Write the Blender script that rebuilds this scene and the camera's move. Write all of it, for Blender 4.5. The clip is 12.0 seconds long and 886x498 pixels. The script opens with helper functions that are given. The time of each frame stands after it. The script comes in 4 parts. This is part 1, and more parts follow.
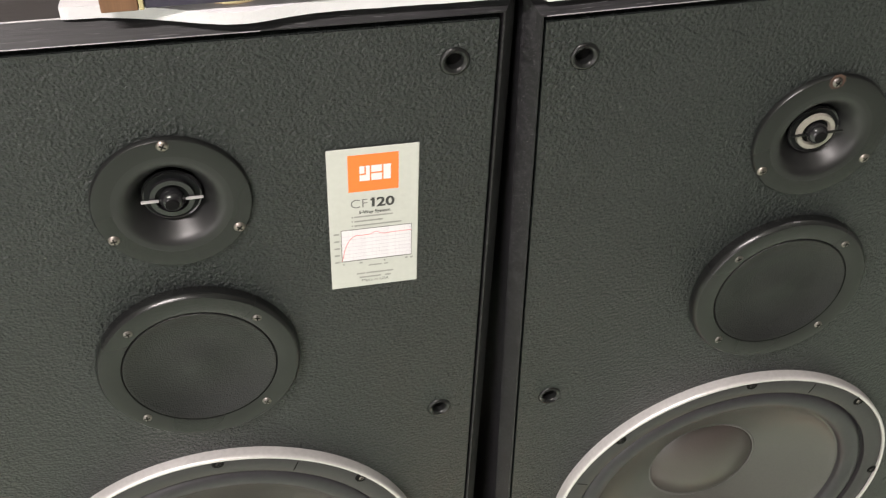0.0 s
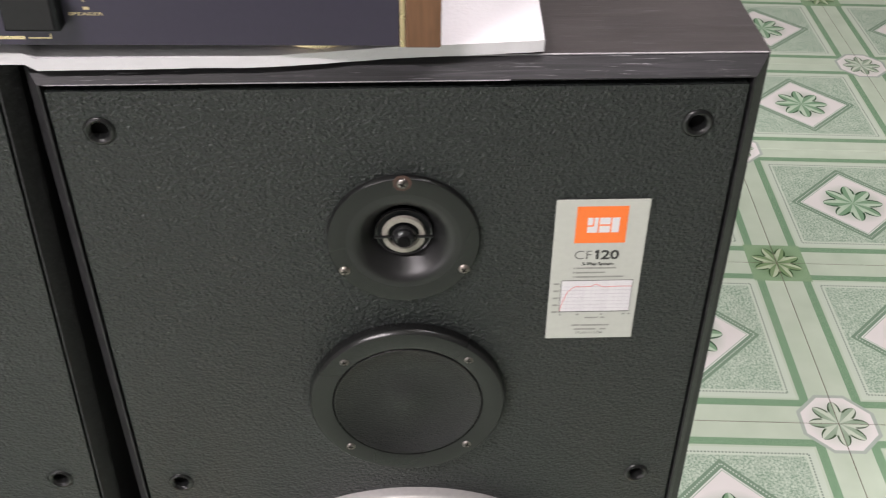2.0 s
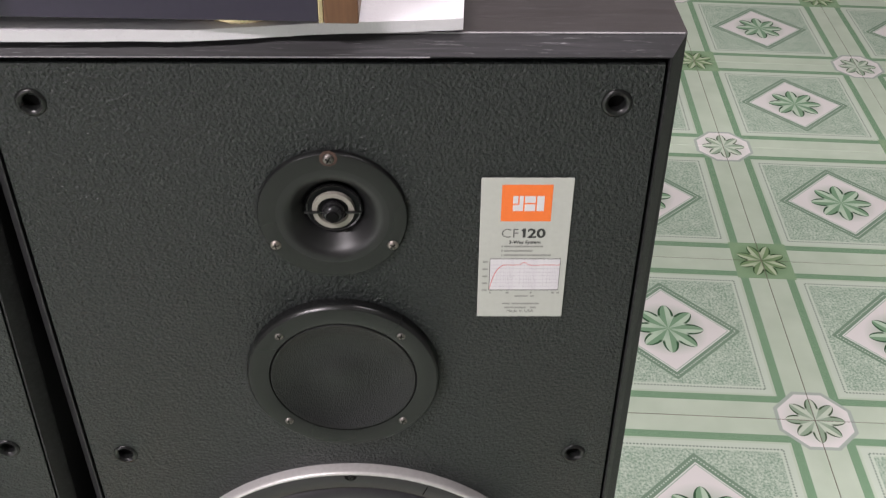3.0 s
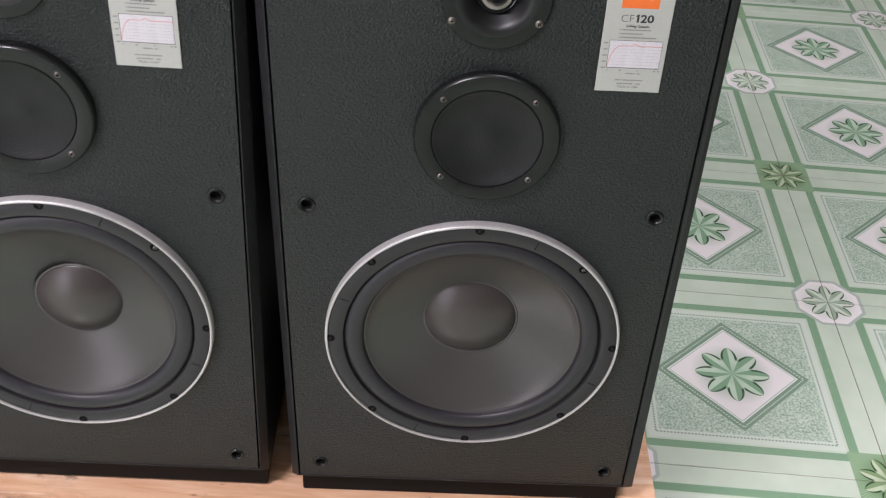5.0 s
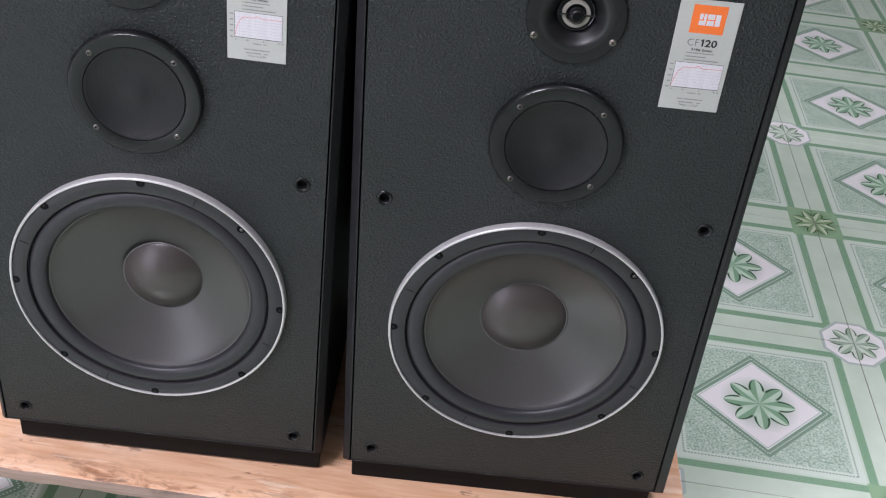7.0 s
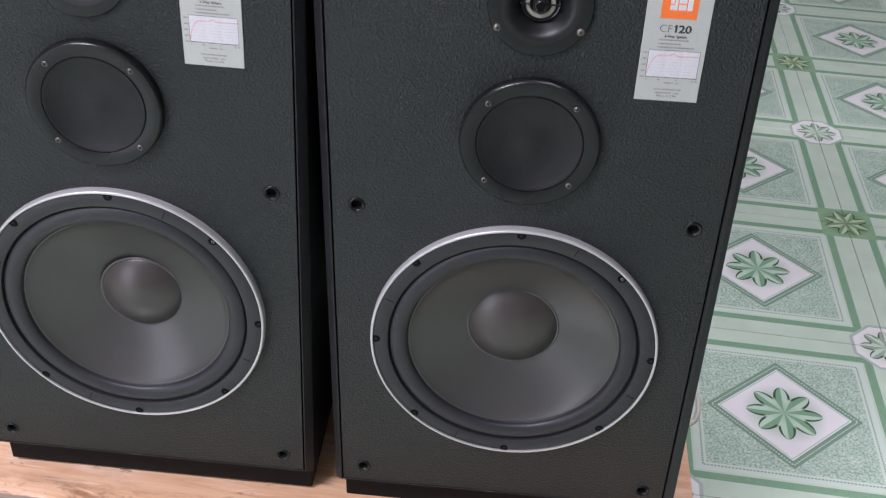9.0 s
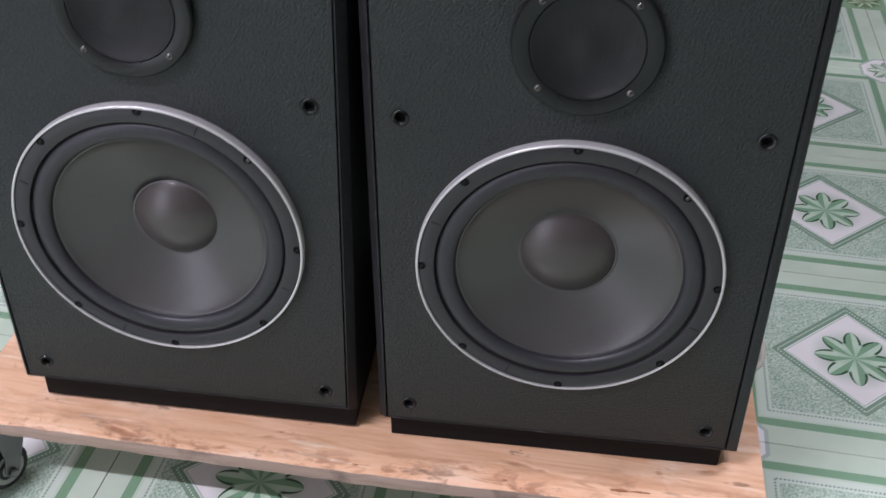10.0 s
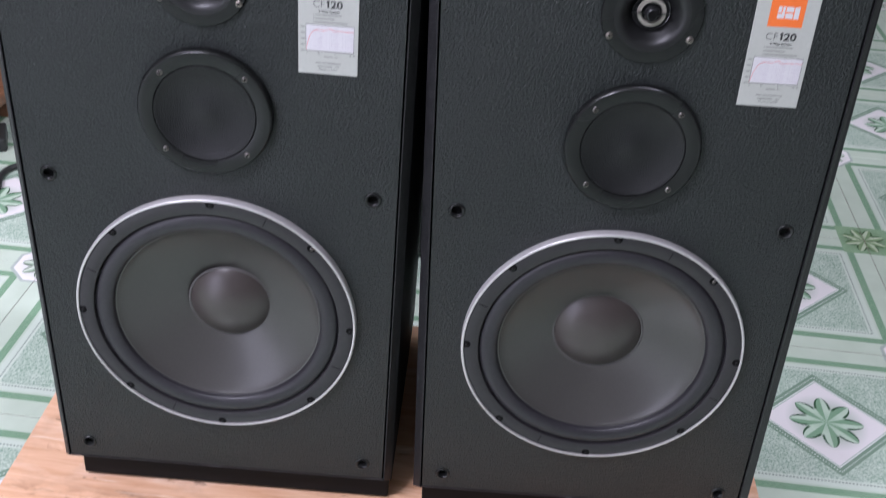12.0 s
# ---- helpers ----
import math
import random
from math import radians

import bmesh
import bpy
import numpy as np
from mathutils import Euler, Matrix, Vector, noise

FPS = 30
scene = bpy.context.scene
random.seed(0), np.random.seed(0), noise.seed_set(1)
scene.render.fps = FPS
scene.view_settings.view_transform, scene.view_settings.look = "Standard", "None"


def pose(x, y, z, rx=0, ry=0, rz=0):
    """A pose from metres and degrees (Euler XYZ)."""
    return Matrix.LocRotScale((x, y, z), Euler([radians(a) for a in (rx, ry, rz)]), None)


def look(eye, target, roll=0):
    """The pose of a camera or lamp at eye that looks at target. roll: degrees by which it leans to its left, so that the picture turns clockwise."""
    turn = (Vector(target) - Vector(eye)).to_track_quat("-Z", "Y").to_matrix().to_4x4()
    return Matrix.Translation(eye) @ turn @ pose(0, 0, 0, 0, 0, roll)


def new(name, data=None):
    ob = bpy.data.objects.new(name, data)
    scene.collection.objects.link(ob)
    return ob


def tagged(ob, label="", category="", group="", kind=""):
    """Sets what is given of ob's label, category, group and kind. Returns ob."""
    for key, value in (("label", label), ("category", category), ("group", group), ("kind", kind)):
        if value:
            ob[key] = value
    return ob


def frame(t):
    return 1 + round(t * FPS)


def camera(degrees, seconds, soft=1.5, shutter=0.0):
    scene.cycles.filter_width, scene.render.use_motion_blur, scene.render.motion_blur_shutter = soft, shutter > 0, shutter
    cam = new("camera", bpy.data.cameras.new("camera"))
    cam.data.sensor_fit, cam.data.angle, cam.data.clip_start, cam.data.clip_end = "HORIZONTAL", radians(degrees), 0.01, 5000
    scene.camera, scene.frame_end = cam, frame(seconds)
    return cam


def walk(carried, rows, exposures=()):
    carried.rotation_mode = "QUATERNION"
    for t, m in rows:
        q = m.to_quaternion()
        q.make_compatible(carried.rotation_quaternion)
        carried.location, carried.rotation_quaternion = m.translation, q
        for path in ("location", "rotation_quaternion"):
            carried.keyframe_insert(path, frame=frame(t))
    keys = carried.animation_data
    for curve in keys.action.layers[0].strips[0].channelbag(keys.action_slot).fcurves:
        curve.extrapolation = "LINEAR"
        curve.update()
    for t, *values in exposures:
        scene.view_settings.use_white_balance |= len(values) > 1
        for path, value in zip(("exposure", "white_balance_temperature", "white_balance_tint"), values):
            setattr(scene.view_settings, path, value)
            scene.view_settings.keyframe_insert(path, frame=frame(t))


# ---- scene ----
cam = camera(46.53, 12.0, soft=1.15, shutter=0.35)
PATH = [
    (0, (0.0242, -0.5232, 1.1765), (0.2761, 0.9691, -0.1310), 1.20),
    (0.3, (0.0424, -0.5396, 1.1710), (0.2834, 0.9995, -0.0832), 1.47),
    (0.5, (0.0593, -0.5399, 1.1674), (0.2988, 1.0133, -0.0696), 2.26),
    (0.7, (0.0787, -0.5328, 1.1678), (0.3214, 1.0220, -0.0666), 2.53),
    (1, (0.1285, -0.5245, 1.1604), (0.3184, 1.0369, -0.0748), 1.47),
    (1.2, (0.1821, -0.5200, 1.1650), (0.3140, 1.0432, -0.0756), 0.64),
    (1.4, (0.2372, -0.5177, 1.1699), (0.3168, 1.0533, -0.0653), 0.69),
    (1.5, (0.2693, -0.5177, 1.1699), (0.3261, 1.0592, -0.0590), 0.88),
    (1.7, (0.3255, -0.5115, 1.1686), (0.3592, 1.0695, -0.0560), 1.14),
    (1.8, (0.3445, -0.5070, 1.1708), (0.3787, 1.0693, -0.0597), 1.46),
    (2, (0.3849, -0.5063, 1.1711), (0.3801, 1.0790, -0.0482), 1.33),
    (2.2, (0.4014, -0.5044, 1.1740), (0.3878, 1.0773, -0.0500), 1.48),
    (2.5, (0.4224, -0.5039, 1.1715), (0.3974, 1.0852, -0.0428), 1.58),
    (2.7, (0.4394, -0.5067, 1.1703), (0.4076, 1.0814, -0.0449), 1.52),
    (4.3, (0.3849, -0.7173, 1.1486), (0.3658, 0.8565, -0.0854), 2.35),
    (4.5, (0.3663, -0.7542, 1.1484), (0.3434, 0.8194, -0.0858), 2.72),
    (5, (0.3451, -0.8102, 1.1543), (0.3132, 0.7641, -0.0787), 3.89),
    (5.5, (0.3274, -0.8599, 1.1508), (0.2784, 0.7179, -0.0773), 5.09),
    (6, (0.3220, -0.8860, 1.1537), (0.2589, 0.7092, -0.0510), 5.72),
    (6.5, (0.3106, -0.9071, 1.1598), (0.2379, 0.7093, -0.0157), 6.14),
    (7, (0.3050, -0.9131, 1.1592), (0.2282, 0.7135, -0.0021), 6.62),
    (7.2, (0.3067, -0.9146, 1.1555), (0.2261, 0.7163, 0.0006), 6.59),
    (8.8, (0.3634, -0.8872, 1.1480), (0.2077, 0.7496, 0.0093), 3.84),
    (9, (0.3835, -0.8722, 1.1298), (0.1966, 0.7595, -0.0117), 2.89),
    (9.5, (0.4153, -0.8457, 1.0946), (0.1804, 0.7758, -0.0524), 1.23),
    (10, (0.3820, -0.8397, 1.0501), (0.1073, 0.7396, -0.1459), 0.97),
    (10.2, (0.3624, -0.8458, 1.0317), (0.0868, 0.7215, -0.1798), 1.37),
    (10.5, (0.3273, -0.8797, 1.0236), (0.0551, 0.6781, -0.2008), 1.83),
    (10.8, (0.2912, -0.9048, 1.0255), (0.0551, 0.6512, -0.2086), 2.53),
    (11, (0.2757, -0.9182, 1.0184), (0.0862, 0.6504, -0.2078), 3.56),
    (11.2, (0.2625, -0.9233, 1.0274), (0.1029, 0.6502, -0.1969), 4.06),
    (11.5, (0.2454, -0.9259, 1.0533), (0.1127, 0.6740, -0.1394), 4.30),
    (11.7, (0.2410, -0.9264, 1.0804), (0.1183, 0.7077, -0.0660), 4.14),
    (12, (0.2496, -0.9259, 1.1111), (0.1289, 0.7518, 0.0291), 3.78),
]
EXPOSURES = [(0, 1.24, 6720, 18), (1, 1.23, 6600, 20), (2.6, 0.90, 6400, 23), (4.4, 0.81, 6250, 25), (7, 0.80, 5800, 25), (9.2, 0.80, 5750, 25), (10.2, 0.53, 5750, 26), (11.2, 0.30, 5850, 27), (11.7, 0.41, 5850, 28), (12, 0.82, 5600, 28)]
walk(cam, [(t, look(eye, target, roll)) for t, eye, target, roll in PATH], EXPOSURES)

# ---- light ----
world = bpy.data.worlds.new("world")
world.use_nodes = True
world.node_tree.nodes["Background"].inputs[0].default_value = (0.75, 0.82, 0.9, 1)
world.node_tree.nodes["Background"].inputs[1].default_value = 0.3
scene.world = world


def tube_light(name, x, y, z, length, turn, power):
    """A ceiling tube: a long narrow area lamp that points down."""
    data = bpy.data.lights.new(name, "AREA")
    data.shape, data.size, data.size_y = "RECTANGLE", length, 0.05
    data.energy, data.color = power, (1.0, 0.97, 0.93)
    ob = new(name, data)
    ob.matrix_world = pose(x, y, z, 0, 0, turn)
    return ob


tube_light("tube_lamp", -1.05, -1.45, 2.86, 1.2, 0, 57)
tube_light("tube_lamp", -2.50, 0.70, 2.86, 1.2, 90, 16)
tube_light("tube_lamp", 0.75, 0.08, 2.86, 1.2, 0, 27)
# daylight through the open doorway in the south wall
day = bpy.data.lights.new("doorway_daylight", "AREA")
day.shape, day.size, day.size_y, day.energy, day.color = "RECTANGLE", 1.5, 2.2, 20, (1.0, 0.98, 0.95)
new("doorway_daylight", day).matrix_world = pose(-2.0, -3.06, 1.12, 90, 0, 0)


# ---- materials ----
class Nodes:
    """Short hand for node materials."""

    def __init__(self, name):
        self.mat = bpy.data.materials.new(name)
        self.mat.use_nodes = True
        self.tree = self.mat.node_tree
        self.bsdf = self.tree.nodes["Principled BSDF"]
        self.coords = None

    def put(self, socket, value):
        if isinstance(value, bpy.types.NodeSocket):
            self.tree.links.new(value, socket)
        elif isinstance(value, tuple) and len(value) == 3 and socket.type == "RGBA":
            socket.default_value = (*value, 1)
        else:
            socket.default_value = value

    def math(self, op, a, b=None, c=None):
        n = self.tree.nodes.new("ShaderNodeMath")
        n.operation = op
        for s, v in zip(n.inputs, (a, b, c)):
            if v is not None:
                self.put(s, v)
        return n.outputs[0]

    def mix(self, f, a, b):
        n = self.tree.nodes.new("ShaderNodeMix")
        n.data_type = "RGBA"
        self.put(n.inputs[0], f)
        self.put(n.inputs[6], a)
        self.put(n.inputs[7], b)
        return n.outputs[2]

    def obj(self):
        if self.coords is None:
            self.coords = self.tree.nodes.new("ShaderNodeTexCoord")
        return self.coords.outputs["Object"]

    def stretched(self, scale, turn=(0, 0, 0)):
        n = self.tree.nodes.new("ShaderNodeMapping")
        self.put(n.inputs["Vector"], self.obj())
        n.inputs["Scale"].default_value = scale
        n.inputs["Rotation"].default_value = turn
        return n.outputs[0]

    def noise(self, scale, detail=3.0, rough=0.5, vector=None, distortion=0.0):
        n = self.tree.nodes.new("ShaderNodeTexNoise")
        self.put(n.inputs["Vector"], vector if vector is not None else self.obj())
        n.inputs["Scale"].default_value, n.inputs["Detail"].default_value = scale, detail
        n.inputs["Roughness"].default_value, n.inputs["Distortion"].default_value = rough, distortion
        return n.outputs["Fac"]

    def voronoi(self, scale, vector=None, feature="F1"):
        n = self.tree.nodes.new("ShaderNodeTexVoronoi")
        n.feature = feature
        self.put(n.inputs["Vector"], vector if vector is not None else self.obj())
        n.inputs["Scale"].default_value = scale
        return n.outputs["Distance"]

    def span(self, v, a, b, lo=0.0, hi=1.0):
        n = self.tree.nodes.new("ShaderNodeMapRange")
        self.put(n.inputs[0], v)
        for s, k in zip(n.inputs[1:5], (a, b, lo, hi)):
            self.put(s, k)
        return n.outputs[0]

    def bump(self, height, strength, distance=0.001):
        n = self.tree.nodes.new("ShaderNodeBump")
        self.put(n.inputs["Height"], height)
        n.inputs["Strength"].default_value, n.inputs["Distance"].default_value = strength, distance
        self.put(self.bsdf.inputs["Normal"], n.outputs[0])

    def done(self, color, rough, metal=0.0, coat=0.0, spec=None):
        self.put(self.bsdf.inputs["Base Color"], color)
        self.put(self.bsdf.inputs["Roughness"], rough)
        self.put(self.bsdf.inputs["Metallic"], metal)
        self.put(self.bsdf.inputs["Coat Weight"], coat)
        self.bsdf.inputs["Coat Roughness"].default_value = 0.08
        if spec is not None:
            self.put(self.bsdf.inputs["Specular IOR Level"], spec)
        return self.mat


def plain(name, color, rough=0.5, metal=0.0, wear=0.15, scale=40.0, bump=0.05, spec=None):
    """A paint, plastic or metal with slight blotches, fine grain and uneven gloss."""
    n = Nodes(name)
    big, fine = n.noise(scale * 0.15, 2), n.noise(scale * 8, 3)
    f = n.math("MULTIPLY", n.math("ADD", big, fine), 0.5)
    dark = tuple(c * (1 - wear) for c in color)
    light = tuple(min(1.0, c * (1 + wear)) for c in color)
    if bump:
        n.bump(fine, bump)
    return n.done(n.mix(n.span(f, 0.3, 0.7), dark, light), n.span(big, 0.3, 0.7, rough * 0.88, min(1, rough * 1.12)), metal, spec=spec)


def baffle_paint():
    """Thick charcoal paint with a pebbled relief and a few pale flecks."""
    n = Nodes("textured_charcoal_paint")
    pebble = n.noise(520, 3.0, 0.62, distortion=0.2)
    cell = n.voronoi(440)
    lump = n.noise(300, 1.0, 0.5)
    height = n.math("ADD", n.math("MULTIPLY", pebble, 0.55), n.math("ADD", n.math("MULTIPLY", cell, 0.25), n.math("MULTIPLY", lump, 0.35)))
    n.bump(height, 1.0, 0.0027)
    dust = n.noise(6, 4, 0.6)
    fleck = n.span(n.voronoi(55), 0.045, 0.02)
    c = n.mix(n.span(dust, 0.3, 0.7), (0.0106, 0.0134, 0.0130), (0.0156, 0.0186, 0.0180))
    # glints on the pebble tips, painted as a paler colour
    c = n.mix(n.span(pebble, 0.53, 0.76), c, (0.047, 0.053, 0.051))
    c = n.mix(n.math("MULTIPLY", fleck, 0.5), c, (0.20, 0.20, 0.18))
    return n.done(c, n.span(dust, 0.3, 0.7, 0.30, 0.40), spec=0.39)


def black_ash():
    """Black vinyl with a pale open wood grain along x."""
    n = Nodes("black_ash_vinyl")
    grain = n.noise(4.0, 6, 0.62, n.stretched((3, 70, 70)), 0.9)
    pores = n.noise(7, 4, 0.7, n.stretched((5, 120, 120)), 0.4)
    tone = n.noise(5, 3)
    c = n.mix(n.span(grain, 0.45, 0.75), (0.008, 0.0078, 0.0088), (0.032, 0.030, 0.034))
    c = n.mix(n.math("MULTIPLY", n.span(pores, 0.61, 0.70), n.span(tone, 0.42, 0.6)), c, (0.22, 0.21, 0.225))
    # level top tinted grey-brown: dust, plus the room's reflected sheen painted in
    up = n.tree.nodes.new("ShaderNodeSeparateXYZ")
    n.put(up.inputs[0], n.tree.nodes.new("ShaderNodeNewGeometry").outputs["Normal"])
    dusty_sheen = n.math("MULTIPLY", n.span(up.outputs[2], 0.9, 0.97), n.span(n.noise(7, 4, 0.6), 0.3, 0.7, 0.45, 0.8))
    c = n.mix(dusty_sheen, c, (0.056, 0.049, 0.048))
    n.bump(grain, 0.35, 0.0006)
    return n.done(c, n.span(grain, 0.3, 0.7, 0.44, 0.58), spec=0.32)


def worn_board():
    """Sanded bare pine board with long grain, knots and dirt."""
    n = Nodes("worn_pine")
    grain = n.noise(5, 6, 0.6, n.stretched((1.2, 16, 16)), 1.2)
    streak = n.noise(2.0, 4, 0.55, n.stretched((3, 30, 30)), 0.6)
    blot = n.noise(8, 5, 0.62)
    worn = n.noise(11, 5, 0.6, n.stretched((0.6, 1.6, 1)))
    scuff = n.noise(42, 4, 0.62, n.stretched((0.4, 1.2, 1)))
    chip = n.noise(26, 3, 0.5, n.stretched((0.45, 1.1, 1)), 0.5)
    c = n.mix(n.span(grain, 0.3, 0.7), (0.66, 0.350, 0.190), (0.83, 0.535, 0.345))
    c = n.mix(n.span(worn, 0.52, 0.66, 0, 0.7), c, (0.86, 0.63, 0.47))
    c = n.mix(n.span(streak, 0.57, 0.72, 0, 0.8), c, (0.56, 0.27, 0.13))
    c = n.mix(n.span(blot, 0.56, 0.72, 0, 0.6), c, (0.50, 0.29, 0.18))
    c = n.mix(n.span(chip, 0.68, 0.73, 0, 0.75), c, (0.42, 0.18, 0.08))
    c = n.mix(n.span(scuff, 0.67, 0.71, 0, 0.7), c, (0.22, 0.11, 0.065))
    scratch = n.noise(34, 2, 0.5, n.stretched((0.22, 2.4, 1), (0, 0, 0.5)), 0.3)
    c = n.mix(n.span(scratch, 0.66, 0.70, 0, 0.55), c, (0.90, 0.72, 0.55))
    # knocks and grime along the front rim
    sep = n.tree.nodes.new("ShaderNodeSeparateXYZ")
    n.put(sep.inputs[0], n.obj())
    rim = n.span(n.math("SUBTRACT", sep.outputs[1], n.math("MULTIPLY", sep.outputs[0], 0.0367)), -0.030, -0.074)
    knock = n.noise(38, 4, 0.65, n.stretched((0.5, 1.3, 1)), 0.8)
    c = n.mix(n.math("MULTIPLY", rim, n.span(knock, 0.50, 0.60, 0, 0.85)), c, (0.34, 0.15, 0.075))
    c = n.mix(n.math("MULTIPLY", rim, n.span(scuff, 0.56, 0.64, 0, 0.8)), c, (0.16, 0.085, 0.055))
    n.bump(n.math("SUBTRACT", grain, n.math("MULTIPLY", n.span(chip, 0.64, 0.72), 2.0)), 0.5, 0.0012)
    return n.done(c, n.span(blot, 0.3, 0.7, 0.5, 0.68))


def sawn_edge():
    """Dirty grey-brown sawn edge of the board."""
    n = Nodes("dirty_board_edge")
    g = n.noise(6, 5, 0.6, n.stretched((2, 40, 90)))
    b = n.noise(14, 4, 0.6)
    c = n.mix(n.span(g, 0.3, 0.7), (0.29, 0.195, 0.150), (0.44, 0.315, 0.255))
    c = n.mix(n.span(b, 0.54, 0.68, 0, 0.85), c, (0.15, 0.10, 0.08))
    n.bump(g, 0.5, 0.001)
    return n.done(c, 0.75)


def foam_white():
    n = Nodes("white_packing_foam")
    cells = n.noise(260, 3, 0.6)
    blot = n.noise(9, 3)
    n.bump(cells, 0.5, 0.0012)
    return n.done(n.mix(n.span(blot, 0.3, 0.7), (0.54, 0.53, 0.55), (0.62, 0.61, 0.63)), 0.62)


def printed_tile():
    """Glazed floor tile: diamond with an eight-petal flower, striped border, and quarter medallions in the corners."""
    n = Nodes("printed_green_tile")
    sep = n.tree.nodes.new("ShaderNodeSeparateXYZ")
    n.put(sep.inputs[0], n.obj())
    x, y = sep.outputs[0], sep.outputs[1]
    ax, ay = n.math("ABSOLUTE", x), n.math("ABSOLUTE", y)
    mx, mn = n.math("MAXIMUM", ax, ay), n.math("MINIMUM", ax, ay)
    d = n.math("ADD", ax, ay)
    below = lambda v, k, s=0.0006: n.span(v, k + s, k - s)
    above = lambda v, k, s=0.0006: n.span(v, k - s, k + s)
    both = lambda a, b: n.math("MULTIPLY", a, b)
    fine, soft = n.noise(700, 2, 0.6), n.noise(14, 3)
    white = (0.815, 0.780, 0.770)
    c = n.mix(n.span(soft, 0.3, 0.7), (0.520, 0.612, 0.490), (0.595, 0.682, 0.560))
    hatch = n.math("FRACT", n.math("MULTIPLY", n.math("ADD", x, y), 330))
    stripe = n.mix(n.math("GREATER_THAN", hatch, 0.6), (0.182, 0.324, 0.194), (0.271, 0.427, 0.281))
    c = n.mix(both(above(mx, 0.1515), below(mx, 0.1658)), c, stripe)
    c = n.mix(below(mx, 0.1475), c, (0.610, 0.690, 0.590))
    dash = n.math("FRACT", n.math("MULTIPLY", mn, 190))
    dots = n.math("MULTIPLY", both(both(above(mx, 0.1352, 0.0007), below(mx, 0.1380, 0.0007)), n.span(n.math("ABSOLUTE", n.math("SUBTRACT", dash, 0.5)), 0.36, 0.24)), 0.85)
    c = n.mix(dots, c, (0.170, 0.245, 0.185))
    speck = n.math("ADD", n.math("MULTIPLY", n.noise(250, 3, 0.7), 0.80), n.math("MULTIPLY", n.noise(40, 3, 0.6), 0.20))
    panel = n.mix(n.span(speck, 0.40, 0.60), (0.265, 0.385, 0.285), (0.610, 0.700, 0.595))
    c = n.mix(below(mx, 0.1312), c, panel)
    # diamond
    beads = n.math("FRACT", n.math("MULTIPLY", n.math("SUBTRACT", ax, ay), 140))
    band = n.mix(both(both(above(d, 0.1128), below(d, 0.1162)), n.span(n.math("ABSOLUTE", n.math("SUBTRACT", beads, 0.5)), 0.30, 0.2)), (0.209, 0.311, 0.224), (0.600, 0.690, 0.595))
    c = n.mix(below(d, 0.123), c, band)
    c = n.mix(below(d, 0.1055), c, (0.749, 0.779, 0.727))
    c = n.mix(below(d, 0.1025), c, (0.388, 0.480, 0.403))
    c = n.mix(below(d, 0.1005), c, white)

    def flower(c, u, v, big, halo, light, mid, dark, spin):
        """Eight pointed petals, each lit on one half, with dark crescents at the tips."""
        r = n.math("SQRT", n.math("ADD", both(u, u), both(v, v)))
        a = n.math("ADD", n.math("ARCTAN2", v, u), spin)
        turn = math.pi / 4
        p = n.math("SUBTRACT", n.math("FLOORED_MODULO", n.math("ADD", a, turn / 2 + 8 * turn), turn), turn / 2)
        side = both(n.math("ABSOLUTE", p), r)
        q = n.math("DIVIDE", r, big)
        side = n.math("ADD", side, n.math("MULTIPLY", n.math("GREATER_THAN", q, 1.0), 0.01))
        w = both(both(q, n.math("POWER", n.math("MAXIMUM", n.math("SUBTRACT", 1.0, q), 0.0), 0.62)), big * 0.63)
        c = n.mix(n.span(r, big * 1.12, big * 0.45, 0, 0.75), c, halo)
        inside = n.span(n.math("SUBTRACT", w, side), -0.0004, 0.0004)
        crescent = both(n.span(n.math("SUBTRACT", n.math("MULTIPLY", w, 1.06), side), -0.0004, 0.0006), above(q, 0.52, 0.06))
        c = n.mix(crescent, c, dark)
        shade = n.mix(n.span(p, -0.02, 0.02), light, mid)
        shade = n.mix(n.span(q, 0.5, 0.05, 0, 0.6), shade, halo)
        core = n.span(n.math("SUBTRACT", n.math("MULTIPLY", w, 0.73), side), -0.0004, 0.0006)
        petal = both(inside, n.math("MAXIMUM", core, below(q, 0.55, 0.05)))
        c = n.mix(petal, c, shade)
        vein = both(n.span(n.math("ABSOLUTE", p), turn / 2 - 0.045, turn / 2 - 0.015), below(q, 0.58, 0.04))
        return n.mix(n.math("MULTIPLY", vein, 0.7), c, light)

    c = flower(c, x, y, 0.060, (0.235, 0.385, 0.250), (0.520, 0.650, 0.510), (0.215, 0.370, 0.230), (0.040, 0.100, 0.050), 0.0)
    # corner medallions: white octagon in two corners, green square in the other two
    u, v = n.math("SUBTRACT", 0.2, ax), n.math("SUBTRACT", 0.2, ay)
    mu, su = n.math("MAXIMUM", u, v), n.math("ADD", u, v)
    kind = n.math("GREATER_THAN", both(x, y), 0.0)
    eight = n.math("MAXIMUM", mu, n.math("MULTIPLY", su, 0.72))
    octo = n.mix(below(eight, 0.0545), (0.430, 0.490, 0.440), white)
    octo = flower(octo, u, v, 0.046, (0.500, 0.595, 0.490), (0.600, 0.670, 0.560), (0.320, 0.420, 0.310), (0.070, 0.115, 0.065), 0.0)
    rays = n.math("FRACT", n.math("MULTIPLY", n.math("ARCTAN2", v, u), 14))
    square = n.mix(n.math("GREATER_THAN", rays, 0.5), (0.225, 0.365, 0.205), (0.310, 0.455, 0.285))
    square = flower(square, u, v, 0.046, (0.110, 0.205, 0.085), (0.520, 0.610, 0.420), (0.215, 0.330, 0.165), (0.035, 0.085, 0.030), 0.39)
